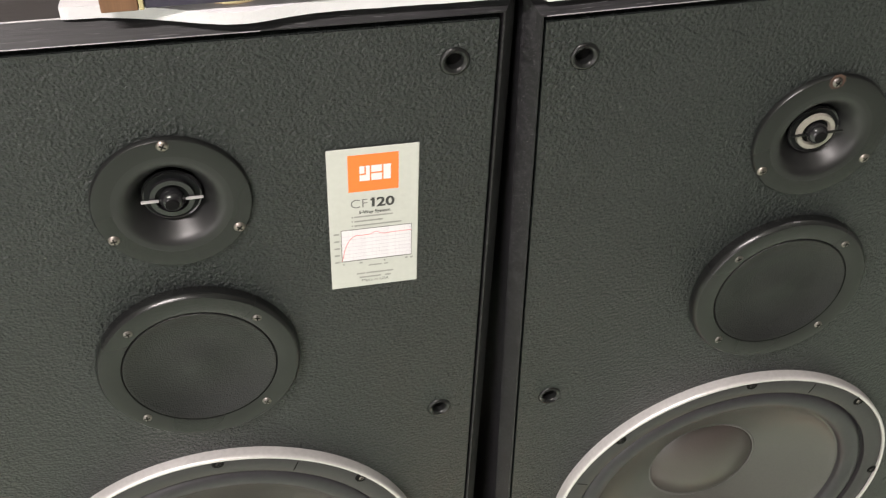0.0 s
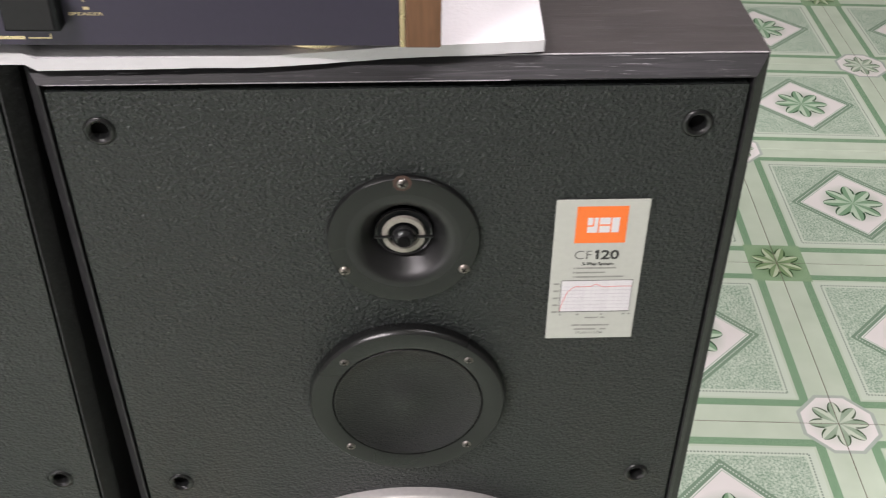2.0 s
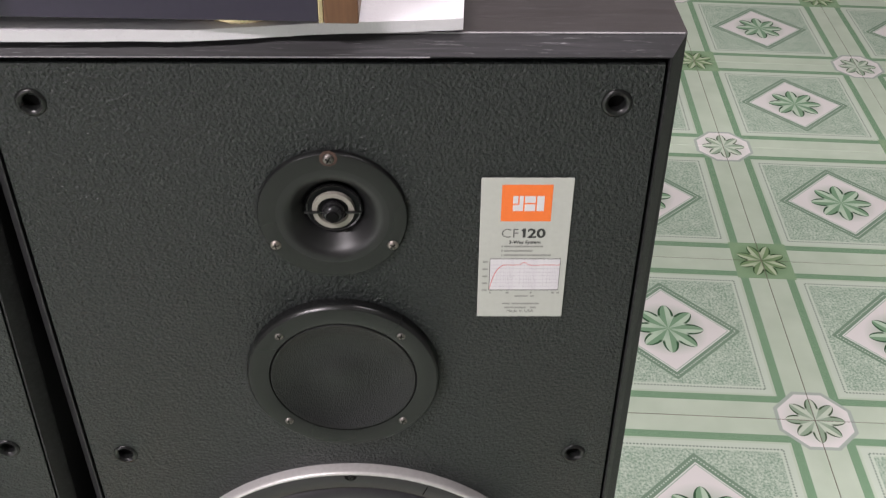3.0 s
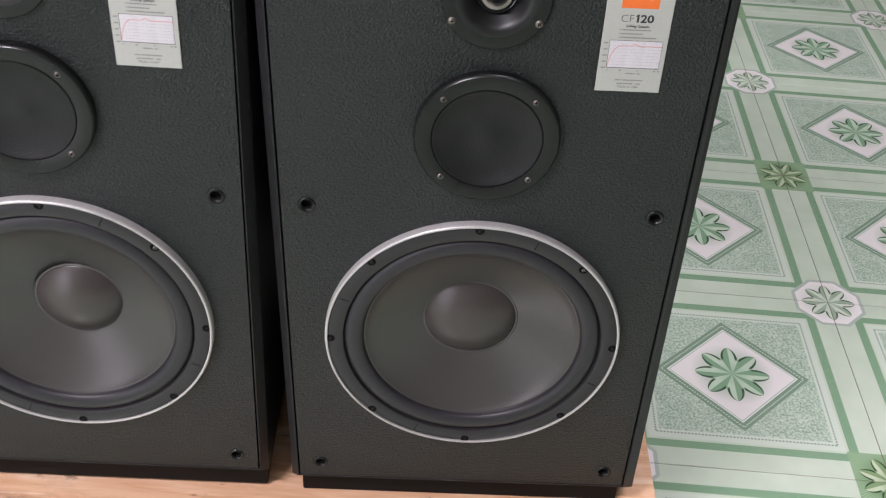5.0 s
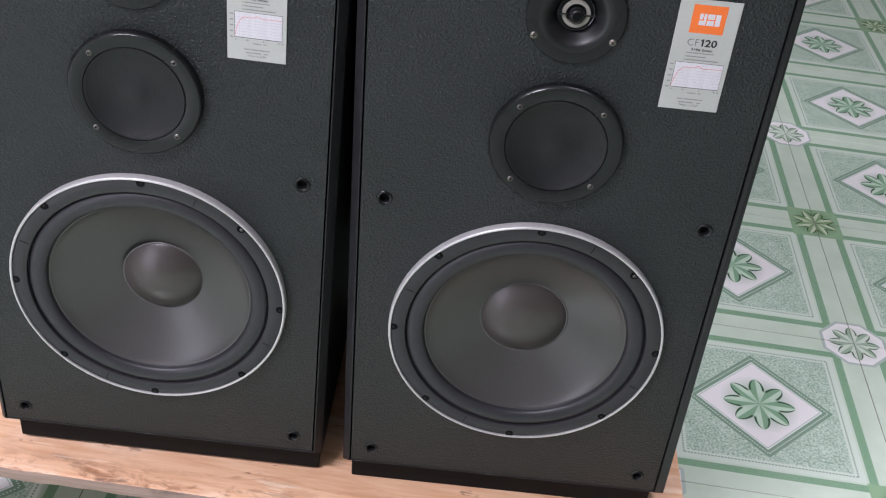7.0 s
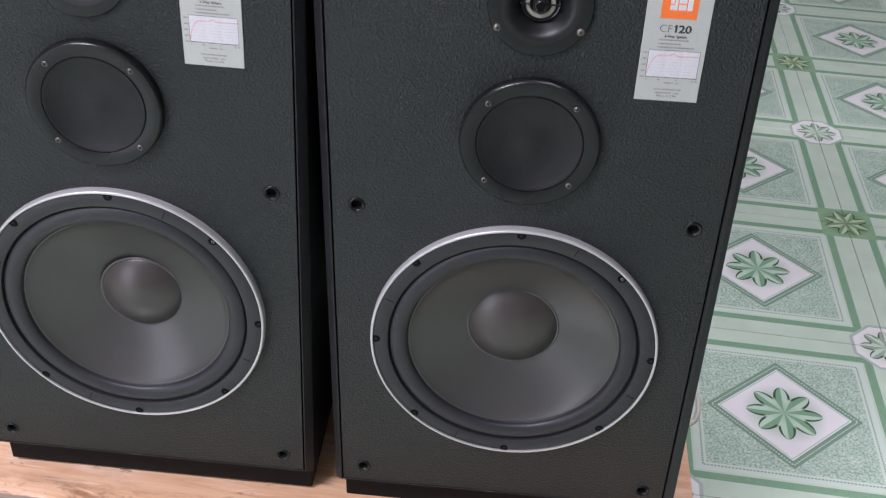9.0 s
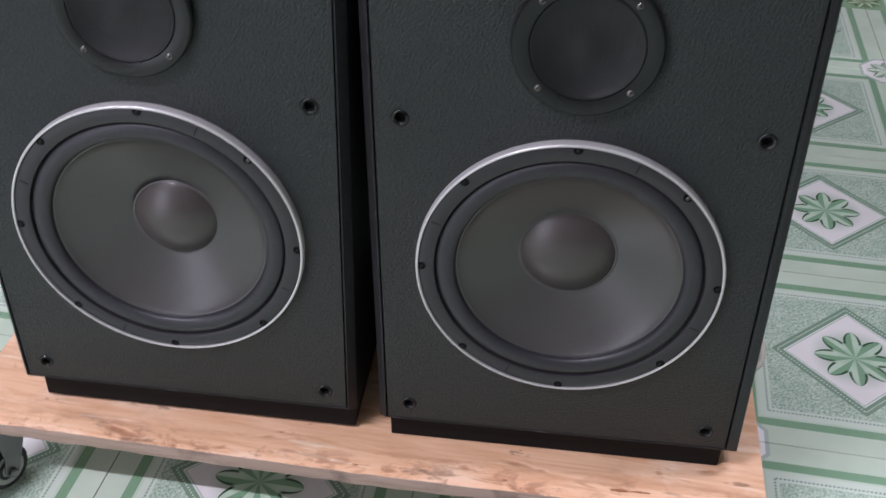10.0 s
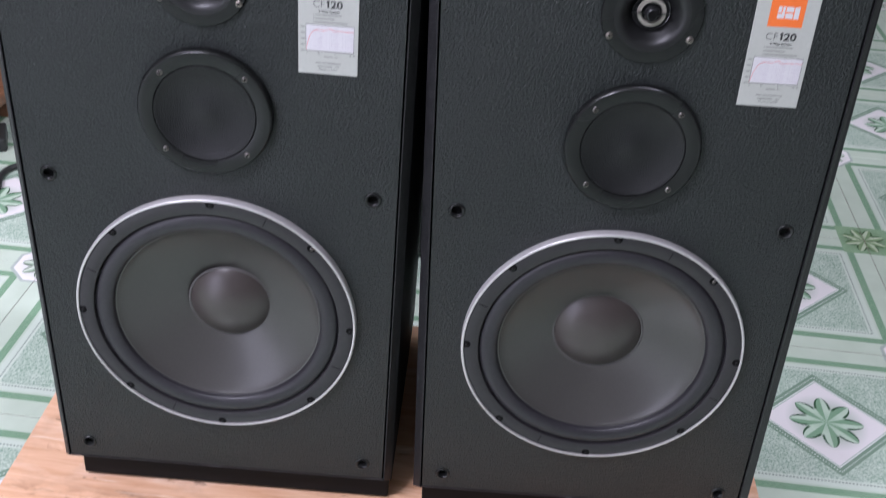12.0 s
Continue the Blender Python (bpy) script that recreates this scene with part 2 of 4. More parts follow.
    c = n.mix(both(below(eight, 0.0605), kind), c, octo)
    c = n.mix(both(below(mu, 0.0530), n.math("SUBTRACT", 1.0, kind)), c, square)
    c = n.mix(n.span(fine, 0.6, 0.8, 0, 0.12), c, (0.860, 0.860, 0.860))
    dirt = n.noise(3.1, 5, 0.65)
    c = n.mix(n.span(dirt, 0.55, 0.8, 0, 0.2), c, (0.438, 0.425, 0.373))
    n.bump(soft, 0.05, 0.002)
    return n.done(c, n.span(dirt, 0.3, 0.7, 0.13, 0.22))


def brushed(name, color, rough, along=(4, 4, 4)):
    n = Nodes(name)
    g = n.noise(30, 4, 0.6, n.stretched(along))
    s = n.noise(18, 4)
    n.bump(g, 0.1, 0.0005)
    return n.done(n.mix(n.span(s, 0.35, 0.7), tuple(k * 0.8 for k in color), color), n.span(g, 0.3, 0.7, rough * 0.8, rough * 1.2), 1.0)


def veneer(name, a, b):
    n = Nodes(name)
    g = n.noise(6, 5, 0.6, n.stretched((40, 40, 3)), 0.8)
    n.bump(g, 0.2, 0.0005)
    return n.done(n.mix(n.span(g, 0.3, 0.7), a, b), n.span(g, 0.3, 0.7, 0.4, 0.55))


def wall_paint(name, color):
    n = Nodes(name)
    big, fine = n.noise(0.8, 4), n.noise(120, 3)
    n.bump(fine, 0.1, 0.001)
    return n.done(n.mix(n.span(big, 0.3, 0.7), tuple(k * 0.93 for k in color), color), 0.8)


def mesh_cloth():
    """Fine woven black grille."""
    n = Nodes("black_grille_mesh")
    holes = n.voronoi(900)
    dust = n.noise(25, 4, 0.6)
    n.bump(holes, 0.6, 0.0006)
    return n.done(n.mix(n.span(dust, 0.35, 0.75), (0.005, 0.005, 0.0056), (0.010, 0.010, 0.0110)), 0.42, spec=0.36)


PAINT = baffle_paint()
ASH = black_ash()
TILE = printed_tile()
PINE, EDGE = worn_board(), sawn_edge()
GOUGE = plain("torn_brown_wood", (0.30, 0.125, 0.05), 0.7, wear=0.5, scale=160, bump=0.3)
FOAM = foam_white()
SILVER = plain("worn_silver_paint", (0.60, 0.575, 0.57), 0.40, metal=0.45, wear=0.12)
GASKET = plain("grey_gasket", (0.022, 0.0200, 0.0222), 0.5, wear=0.2)
RUBBER = plain("black_rubber_surround", (0.020, 0.0182, 0.0222), 0.46, wear=0.25, scale=30)
CONE = plain("coated_grey_cone", (0.046, 0.043, 0.040), 0.33, wear=0.14, scale=60, bump=0.10, spec=0.62)
CAP = plain("grey_dust_cap", (0.046, 0.037, 0.034), 0.30, wear=0.1, scale=60, bump=0.08, spec=0.6)
BEAD = plain("dull_glue_bead", (0.075, 0.07, 0.068), 0.35, wear=0.3, scale=120)
BLACK = plain("black_plastic", (0.0048, 0.0058, 0.0062), 0.55, wear=0.2, spec=0.16)
GLOSS = plain("glossy_black_plastic", (0.012, 0.012, 0.013), 0.14, wear=0.1, bump=0.0)
SATIN = plain("satin_charcoal_plastic", (0.0080, 0.0085, 0.0084), 0.28, wear=0.12, spec=0.38)
FLARE = plain("smooth_black_flare", (0.008, 0.008, 0.0085), 0.44, wear=0.1, bump=0.0)
BRIDGE = plain("pale_grey_bridge", (0.34, 0.33, 0.33), 0.4)
HOLE = plain("dark_hole", (0.004, 0.004, 0.004), 0.8, wear=0.3, spec=0.1)
GRILLE = mesh_cloth()
CREAM = plain("cream_ring", (0.26, 0.245, 0.21), 0.5)
SCREW = brushed("rusty_steel_screw", (0.33, 0.29, 0.265), 0.42)
SCREW_DARK = brushed("dark_steel_screw", (0.22, 0.20, 0.19), 0.4)
SCREW_BLACK = plain("black_screw", (0.012, 0.011, 0.011), 0.6, spec=0.25)
LABEL = plain("grey_label_foil", (0.475, 0.48, 0.445), 0.42, wear=0.05)
SEAM_GLINT = plain("worn_edge_glint", (0.30, 0.29, 0.30), 0.35, wear=0.5, scale=120)
ORANGE = plain("orange_print", (0.90, 0.185, 0.03), 0.45, wear=0.05)
WHITE = plain("white_print", (0.68, 0.655, 0.68), 0.5, wear=0.03)
INK = plain("black_ink", (0.03, 0.03, 0.03), 0.5)
INK_GREY = plain("grey_ink", (0.13, 0.13, 0.125), 0.5)
INK_LIGHT = plain("faded_grey_ink", (0.275, 0.275, 0.258), 0.5)
RUST = plain("rust", (0.062, 0.030, 0.021), 0.7, wear=0.5, scale=200)
INK_PALE = plain("pale_grid_ink", (0.55, 0.50, 0.56), 0.5)
RED = plain("red_ink", (0.70, 0.22, 0.22), 0.5)
PANEL = plain("black_anodised_panel", (0.026, 0.0200, 0.041), 0.38, metal=0.0, wear=0.1)
GOLD = brushed("gold_trim", (0.80, 0.62, 0.40), 0.3)
WALNUT = veneer("walnut_veneer", (0.10, 0.045, 0.02), (0.18, 0.085, 0.04))
METAL_BLACK = plain("black_sheet_steel", (0.010, 0.010, 0.011), 0.5, spec=0.3)
ZINC = brushed("zinc_plated_steel", (0.82, 0.85, 0.88), 0.28)
STEEL_DARK = brushed("dull_grey_steel", (0.22, 0.215, 0.22), 0.40)
WHEEL_BLACK = plain("black_caster_rubber", (0.03, 0.03, 0.03), 0.6)
WHEEL_RED = plain("dark_red_caster_rubber", (0.20, 0.02, 0.03), 0.45)
WHEEL_GREY = plain("grey_wheel_hub", (0.45, 0.44, 0.43), 0.5)
PEDAL = plain("grey_pedal", (0.20, 0.20, 0.215), 0.38, metal=0.5, wear=0.25)
CABLE_BLACK = plain("black_cable", (0.025, 0.026, 0.024), 0.5)
CABLE_PALE = plain("pale_beige_cable", (0.62, 0.58, 0.50), 0.5)
GROUT = plain("grey_grout", (0.17, 0.14, 0.11), 0.85, wear=0.3)
WALL = wall_paint("grey_wall_paint", (0.30, 0.295, 0.28))
CEILING = wall_paint("white_ceiling_paint", (0.80, 0.80, 0.78))
BROWN = veneer("orange_brown_wood", (0.20, 0.09, 0.045), (0.30, 0.145, 0.07))


# ---- mesh tools ----
def part(name, bm, material, parent=None, label="", smooth=None):
    """Links a bmesh as one mesh object, under parent where there is one. smooth: the angle below which edges are shaded smooth."""
    if smooth:
        for f in bm.faces:
            f.smooth = True
        for e in bm.edges:
            if len(e.link_faces) == 2 and e.calc_face_angle(0) > radians(smooth):
                e.smooth = False
    data = bpy.data.meshes.new(name)
    bm.to_mesh(data)
    bm.free()
    for m in material if isinstance(material, tuple) else (material,):
        data.materials.append(m)
    ob = new(name, data)
    if parent:
        ob.parent = parent
    if label:
        ob["label"] = label
    return ob


def box(x0, x1, y0, y1, z0, z1, bevel=0.0, segments=2):
    bm = bmesh.new()
    m = Matrix.Translation(((x0 + x1) / 2, (y0 + y1) / 2, (z0 + z1) / 2)) @ Matrix.Diagonal((x1 - x0, y1 - y0, z1 - z0, 1))
    bmesh.ops.create_cube(bm, size=1, matrix=m)
    if bevel:
        bmesh.ops.bevel(bm, geom=bm.edges[:], offset=bevel, segments=segments, profile=0.5, affect="EDGES")
    return bm


def lathe(profile, steps=64, centre=(0, 0), closed=False):
    """Turns points (radius, y) about the y axis, which goes into the cabinet, round the centre (x, z)."""
    bm = bmesh.new()
    rings = []
    for r, y in profile:
        if r < 1e-6:
            rings.append([bm.verts.new((centre[0], y, centre[1]))])
        else:
            rings.append([bm.verts.new((centre[0] + r * math.cos(2 * math.pi * i / steps), y, centre[1] + r * math.sin(2 * math.pi * i / steps))) for i in range(steps)])
    pairs = list(zip(rings, rings[1:])) + ([(rings[-1], rings[0])] if closed else [])
    for a, b in pairs:
        for i in range(steps):
            j = (i + 1) % steps
            loop = [a[i % len(a)], a[j % len(a)], b[j % len(b)], b[i % len(b)]]
            loop = list(dict.fromkeys(loop))
            if len(loop) > 2:
                bm.faces.new(loop)
    bmesh.ops.recalc_face_normals(bm, faces=bm.faces[:])
    return bm


def tube(points, radius, sides=10, samples=10):
    """A round cable through points, smoothed."""
    pts = [Vector(p) for p in points]
    ext = [2 * pts[0] - pts[1], *pts, 2 * pts[-1] - pts[-2]]
    line = []
    for i in range(1, len(ext) - 2):
        p0, p1, p2, p3 = ext[i - 1:i + 3]
        for k in range(samples):
            t = k / samples
            line.append(0.5 * (2 * p1 + (p2 - p0) * t + (2 * p0 - 5 * p1 + 4 * p2 - p3) * t * t + (3 * p1 - p0 - 3 * p2 + p3) * t ** 3))
    line.append(pts[-1])
    bm = bmesh.new()
    rings = []
    side = Vector((0.3, 0.2, 1)).normalized()
    for i, p in enumerate(line):
        along = (line[min(i + 1, len(line) - 1)] - line[max(i - 1, 0)]).normalized()
        a = along.cross(side).normalized()
        b = along.cross(a)
        rings.append([bm.verts.new(p + radius * (math.cos(2 * math.pi * k / sides) * a + math.sin(2 * math.pi * k / sides) * b)) for k in range(sides)])
    for r0, r1 in zip(rings, rings[1:]):
        for k in range(sides):
            bm.faces.new((r0[k], r0[(k + 1) % sides], r1[(k + 1) % sides], r1[k]))
    bm.faces.new(rings[0][::-1])
    bm.faces.new(rings[-1])
    bmesh.ops.recalc_face_normals(bm, faces=bm.faces[:])
    return bm


def empty(name, m, label, category, group=""):
    ob = new(name)
    ob.empty_display_size = 0.05
    ob.matrix_world = m
    return tagged(ob, label, category, group)


def words(text, size, x, z, y, weight=0.0, wide=1.0):
    """Flat lettering in the built-in font, standing in the xz plane, as a bmesh; x and z: its left end and base line."""
    data = bpy.data.curves.new("lettering", "FONT")
    data.body, data.size, data.offset = text, size, weight
    data.resolution_u = 3
    ob = bpy.data.objects.new("lettering", data)
    scene.collection.objects.link(ob)
    bpy.context.view_layer.update()
    flat = bpy.data.meshes.new_from_object(ob.evaluated_get(bpy.context.evaluated_depsgraph_get()))
    bm = bmesh.new()
    bm.from_mesh(flat)
    bpy.data.objects.remove(ob)
    bpy.data.meshes.remove(flat)
    bpy.data.curves.remove(data)
    bm.transform(Matrix.Translation((x, y, z)) @ Matrix.Rotation(radians(90), 4, "X") @ Matrix.Diagonal((wide, 1, 1, 1)))
    return bm


def bars(rects, y, thick=0.00008):
    """Thin printed bars (x0, x1, z0, z1) in one mesh."""
    bm = bmesh.new()
    for x0, x1, z0, z1 in rects:
        m = Matrix.Translation(((x0 + x1) / 2, y, (z0 + z1) / 2)) @ Matrix.Diagonal((x1 - x0, thick, z1 - z0, 1))
        bmesh.ops.create_cube(bm, size=1, matrix=m)
    return bm


def screw(x, z, y, r, material, parent, spin=0.3, name="screw", label=""):
    """Domed cross-head screw facing -y."""
    bm = lathe([(0, y - r * 0.42), (r * 0.35, y - r * 0.40), (r * 0.72, y - r * 0.28), (r, y), (r, y + 0.002)], 16, (x, z))
    for k in range(2):
        m = Matrix.Translation((x, y - r * 0.40, z)) @ Matrix.Rotation(spin + k * math.pi / 2, 4, "Y") @ Matrix.Diagonal((r * 1.1, r * 0.12, r * 0.22, 1))
        made = bmesh.ops.create_cube(bm, size=1, matrix=m)
        for f in {f for v in made["verts"] for f in v.link_faces}:
            f.material_index = 1
    return part(name, bm, (material, HOLE), parent, label, smooth=50)


# ---- room ----
X0, X1, Y0, Y1, HIGH = -3.0, 3.4, -3.0, 4.2, 2.9


def slab(name, x0, x1, y0, y1, z0, z1, material, label):
    return tagged(part(name, box(x0, x1, y0, y1, z0, z1), material), label, name.split("_")[0], kind="structure")


floor = slab("floor", X0, X1, Y0, Y1, -0.12, -0.0010, GROUT, "floor of pale green printed ceramic tiles with grey joints")
slab("ceiling", X0 - 0.15, X1 + 0.15, Y0 - 0.15, Y1 + 0.15, HIGH, HIGH + 0.15, CEILING, "plain white painted ceiling over the room")
slab("wall_west", X0 - 0.15, X0, Y0 - 0.15, Y1 + 0.15, -0.12, HIGH, WALL, "plain grey painted wall of the room")
slab("wall_east", X1, X1 + 0.15, Y0 - 0.15, Y1 + 0.15, -0.12, HIGH, WALL, "plain grey painted wall of the room")
slab("wall_north", X0, X1, Y1, Y1 + 0.15, -0.12, HIGH, WALL, "plain grey painted wall of the room")
DOOR = (-2.8, -1.2, 2.25)


def wall_with_doorway():
    """South wall with a doorway cut through it."""
    bm = bmesh.new()
    for x0, x1, z0, z1 in ((X0, DOOR[0], -0.12, HIGH), (DOOR[1], X1, -0.12, HIGH), (DOOR[0], DOOR[1], DOOR[2], HIGH), (DOOR[0], DOOR[1], -0.12, -0.003)):
        m = Matrix.Translation(((x0 + x1) / 2, Y0 - 0.075, (z0 + z1) / 2)) @ Matrix.Diagonal((x1 - x0, 0.15, z1 - z0, 1))
        bmesh.ops.create_cube(bm, size=1, matrix=m)
    return tagged(part("wall_south", bm, WALL), "plain grey painted wall with an open doorway", "wall", kind="structure")


wall_with_doorway()
tagged(part("ground", box(-60, 60, -80, Y0 - 0.15, -0.4, -0.06), GROUT), "grey paved ground outside the doorway", "ground", kind="structure")


# ---- loudspeakers ----
HALF, TOP, BOTTOM, DEEP = 0.2035, 0.4185, -0.3265, 0.362
GROOVE, LIP, CHAMFER = 0.194, 0.0012, 0.0090
WOOFER, MID, TWEETER = -0.0850, 0.1660, 0.3006
SOCKETS = [(sx * 0.1673, z) for z in (0.379, 0.0806, -0.2927) for sx in (-1, 1)]


def rect_loft(loops):
    """Joins rectangles (x half width, bottom, top, y) into a skin."""
    bm = bmesh.new()
    rows = []
    for h, lo, hi, y in loops:
        rows.append([bm.verts.new(p) for p in ((-h, y, lo), (h, y, lo), (h, y, hi), (-h, y, hi))])
    for a, b in zip(rows, rows[1:]):
        for i in range(4):
            bm.faces.new((a[i], a[(i + 1) % 4], b[(i + 1) % 4], b[i]))
    return bm, rows


def baffle_plate():
    """The front board with real holes for the drivers and the grille sockets."""
    bm = bmesh.new()
    g = GROOVE - 0.0020
    edge = GROOVE - HALF
    corners = [(-g, BOTTOM - edge + 0.0014), (g, BOTTOM - edge + 0.0014), (g, TOP + edge - 0.0054), (-g, TOP + edge - 0.0054)]
    verts = [bm.verts.new((x, 0, z)) for x, z in corners]
    loops = [verts]
    for x, z, r, n in [(0, WOOFER, 0.150, 72), (0, MID, 0.056, 48), (0, TWEETER, 0.040, 40)] + [(x, z, 0.0091, 20) for x, z in SOCKETS]:
        loops.append([bm.verts.new((x + r * math.cos(2 * math.pi * i / n), 0, z + r * math.sin(2 * math.pi * i / n))) for i in range(n)])
    edges = [bm.edges.new((a[i], a[(i + 1) % len(a)])) for a in loops for i in range(len(a))]
    bmesh.ops.triangle_fill(bm, use_beauty=True, use_dissolve=False, edges=edges, normal=(0, -1, 0))
    for f in bm.faces:
        if f.normal.y > 0:
            f.normal_flip()
    for a in loops:
        back = [bm.verts.new(v.co + Vector((0, 0.016, 0))) for v in a]
        for i in range(len(a)):
            j = (i + 1) % len(a)
            bm.faces.new((a[i], a[j], back[j], back[i]))
    return bm


def loudspeaker(m, label, tweeter_plug, shift, wide):
    ob = empty("loudspeaker", m, label, "loudspeaker", "pair of loudspeakers")
    e = GROOVE - HALF
    # shell with mitred chamfer and a groove round the baffle
    ins = lambda k: (HALF - k, BOTTOM + k, TOP - k)
    zt = TOP - 0.0108
    loops = [(GROOVE, BOTTOM - e, zt, 0.016), (GROOVE, BOTTOM - e, zt, -0.0005), (GROOVE + LIP, BOTTOM - e - LIP, TOP - 0.0101, -0.0005),
             (*ins(0.0008), CHAMFER), (*ins(0.0), CHAMFER + 0.0012), (*ins(0.0), DEEP - 0.001), (*ins(0.001), DEEP)]
    bm, rows = rect_loft(loops)
    bm.faces.new(rows[-1])
    for row in rows[3:]:
        for v in row:
            if v.co.x > 0:
                v.co.x += wide if v.co.z < 0 else 0.1 * wide
                v.co.z -= 0.5 * wide if v.co.z < 0 else 0
    if not tweeter_plug:  # this cabinet is a little wider at its back
        for v in rows[5] + rows[6]:
            v.co.x += 0.006 if v.co.x > 0 else 0
    bmesh.ops.recalc_face_normals(bm, faces=bm.faces[:])
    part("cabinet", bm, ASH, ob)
    # worn fold of the wrap, its highlight put into the pale colour
    part("edge_seam_glint", box(-HALF + 0.001, HALF - 0.001, CHAMFER - 0.0002, CHAMFER + 0.0009, TOP - 0.0007, TOP + 0.0002, 0.0003, 1), SEAM_GLINT, ob, "pale worn edge of the vinyl wrap with painted highlight")
    # pale strip painted as the glint on the chamfer's rounded lower edge
    part("edge_seam_glint", box(-GROOVE + 0.002, 0.06, -0.0011, -0.0004, TOP - 0.0106, TOP - 0.0102, 0.0001, 1), SEAM_GLINT, ob, "pale painted glint along the lower edge of the chamfer")
    part("baffle", baffle_plate(), PAINT, ob)
    part("inner_board", box(-GROOVE + 0.001, GROOVE - 0.001, 0.10, 0.112, BOTTOM + 0.01, TOP - 0.016), HOLE, ob)
    part("plinth", box(-0.1925 + shift, 0.1925 + shift, 0.014, DEEP - 0.015, -0.361, BOTTOM - 0.0002, 0.002), BLACK, ob, "black recessed plinth")
    # grille sockets
    for x, z in SOCKETS:
        s = part("grille_socket", lathe([(0.0050, 0.014), (0.0050, 0.0006), (0.0056, -0.0002), (0.0071, -0.0011), (0.0083, -0.0007), (0.0090, 0.0004), (0.0091, 0.004)], 24, (x, z)), SATIN, ob, smooth=40)
        part("socket_hole", lathe([(0, 0.0055), (0.0051, 0.0055)], 16, (x, z)), HOLE, s)
    # woofer
    w = part("woofer_ring", lathe([(0.1549, 0.0), (0.1549, -0.0066), (0.1545, -0.0084), (0.1538, -0.0093), (0.1526, -0.0095), (0.1519, -0.0090), (0.1515, -0.002)], 128, (0, WOOFER)), SILVER, ob, "worn silver metal ring", smooth=50)
    part("gasket", lathe([(0.1518, -0.005), (0.1516, -0.0072), (0.1508, -0.0078), (0.1366, -0.0078), (0.1358, -0.0072), (0.1354, -0.0040), (0.1353, 0.004)], 128, (0, WOOFER)), GASKET, w, smooth=40)
    roll = [(0.1356, -0.0030), (0.1349, -0.0034)] + [(0.1247 + 0.0098 * math.cos(math.pi * k / 16), -0.0016 - 0.0062 * math.sin(math.pi * k / 16)) for k in range(1, 17)] + [(0.1140, 0.0002), (0.1128, 0.0022)]
    part("surround", lathe(roll, 128, (0, WOOFER)), RUBBER, w, "black rubber half-roll surround", smooth=60)
    cone = [(0.1150, 0.0000), (0.1128, 0.0001), (0.1122, 0.0008)] + [(0.1120 - 0.0650 * k / 14, 0.0010 + 0.0330 * (k / 14) ** 0.86) for k in range(1, 18)]
    part("cone", lathe(cone, 128, (0, WOOFER)), CONE, w, "matt dark grey cone", smooth=60)
    # the dust cap of the second loudspeaker was glued on slightly off centre
    cap_r, cap_at = (0.0496, (-0.0012, WOOFER + 0.0008)) if tweeter_plug else (0.0460, (0.0068, WOOFER - 0.0030))
    part("cap_bead", lathe([(cap_r + 0.0018, 0.0326), (cap_r + 0.0011, 0.0318), (cap_r + 0.0003, 0.0316), (cap_r - 0.0006, 0.0322)], 96, cap_at), BEAD, w, "glue bead round the dust cap", smooth=60)
    cap = [(cap_r * math.sin(math.radians(a)) / math.sin(math.radians(46)), 0.0166 + 0.0540 * (1 - math.cos(math.radians(a)))) for a in range(0, 47, 2)] + [(cap_r, 0.0420)]
    part("dust_cap", lathe(cap, 96, cap_at), CAP, w, "domed grey dust cap", smooth=60)
    for k in range(8):
        a = math.radians(90 + 45 * k)
        x, z = 0.1486 * math.cos(a), WOOFER + 0.1486 * math.sin(a)
        notch = part("screw_notch", lathe([(0.0, -0.00800), (0.0036, -0.00800), (0.0044, -0.00815), (0.0050, -0.0074)], 20, (x, z)), HOLE, w)
        screw(x + 0.0003, z - 0.0006, -0.00795, 0.0021, SCREW_DARK if k == 7 else SCREW_BLACK, notch, 0.4 + k, "woofer_screw")
    for a in (67, 158, 247, 338):
        r = math.radians(a)
        bm = box(-0.0004, 0.0004, -0.0080, -0.0074, -0.005, 0.005)
        bm.transform(Matrix.Translation((0.1435 * math.cos(r), 0, WOOFER + 0.1435 * math.sin(r))) @ Matrix.Rotation(math.pi / 2 - r, 4, "Y"))
        part("gasket_seam", bm, HOLE, w)
    # midrange
    prof = [(0.0668, 0.0), (0.0668, -0.0050), (0.0660, -0.0074), (0.0644, -0.0088), (0.0612, -0.0091), (0.0520, -0.0080), (0.0511, -0.0077), (0.0508, -0.0068), (0.0508, 0.004)]
    d = part("midrange_ring", lathe(prof, 96, (0, MID)), SATIN, ob, "satin black moulded ring", smooth=35)
    rim = part("midrange_grille", lathe([(0.0507, -0.0040), (0.0504, -0.0070), (0.0498, -0.0080), (0.0488, -0.0078), (0.0470, -0.0066), (0.0420, -0.0048), (0.0360, -0.0026), (0.0280, -0.0006), (0.0190, 0.0002), (0.0120, -0.0004), (0.0060, -0.0014), (0.0, -0.0018)], 96, (0, MID)), GRILLE, d, "fine black mesh over the midrange", smooth=60)
    part("grille_gap", lathe([(0.0511, -0.00790), (0.0504, -0.00760), (0.0502, -0.0070)], 96, (0, MID)), HOLE, rim)
    for sx in (-1, 1):
        for sz in (-1, 1):
            screw(sx * 0.0408, MID + sz * 0.0408, -0.0083, 0.0034, SCREW_DARK, d, sx + sz * 2.2, "midrange_screw")
    # tweeter
    prof = [(0.0468, 0.0), (0.0466, -0.0022), (0.0456, -0.0034), (0.0442, -0.0036), (0.0362, -0.0036), (0.0350, -0.00355)]
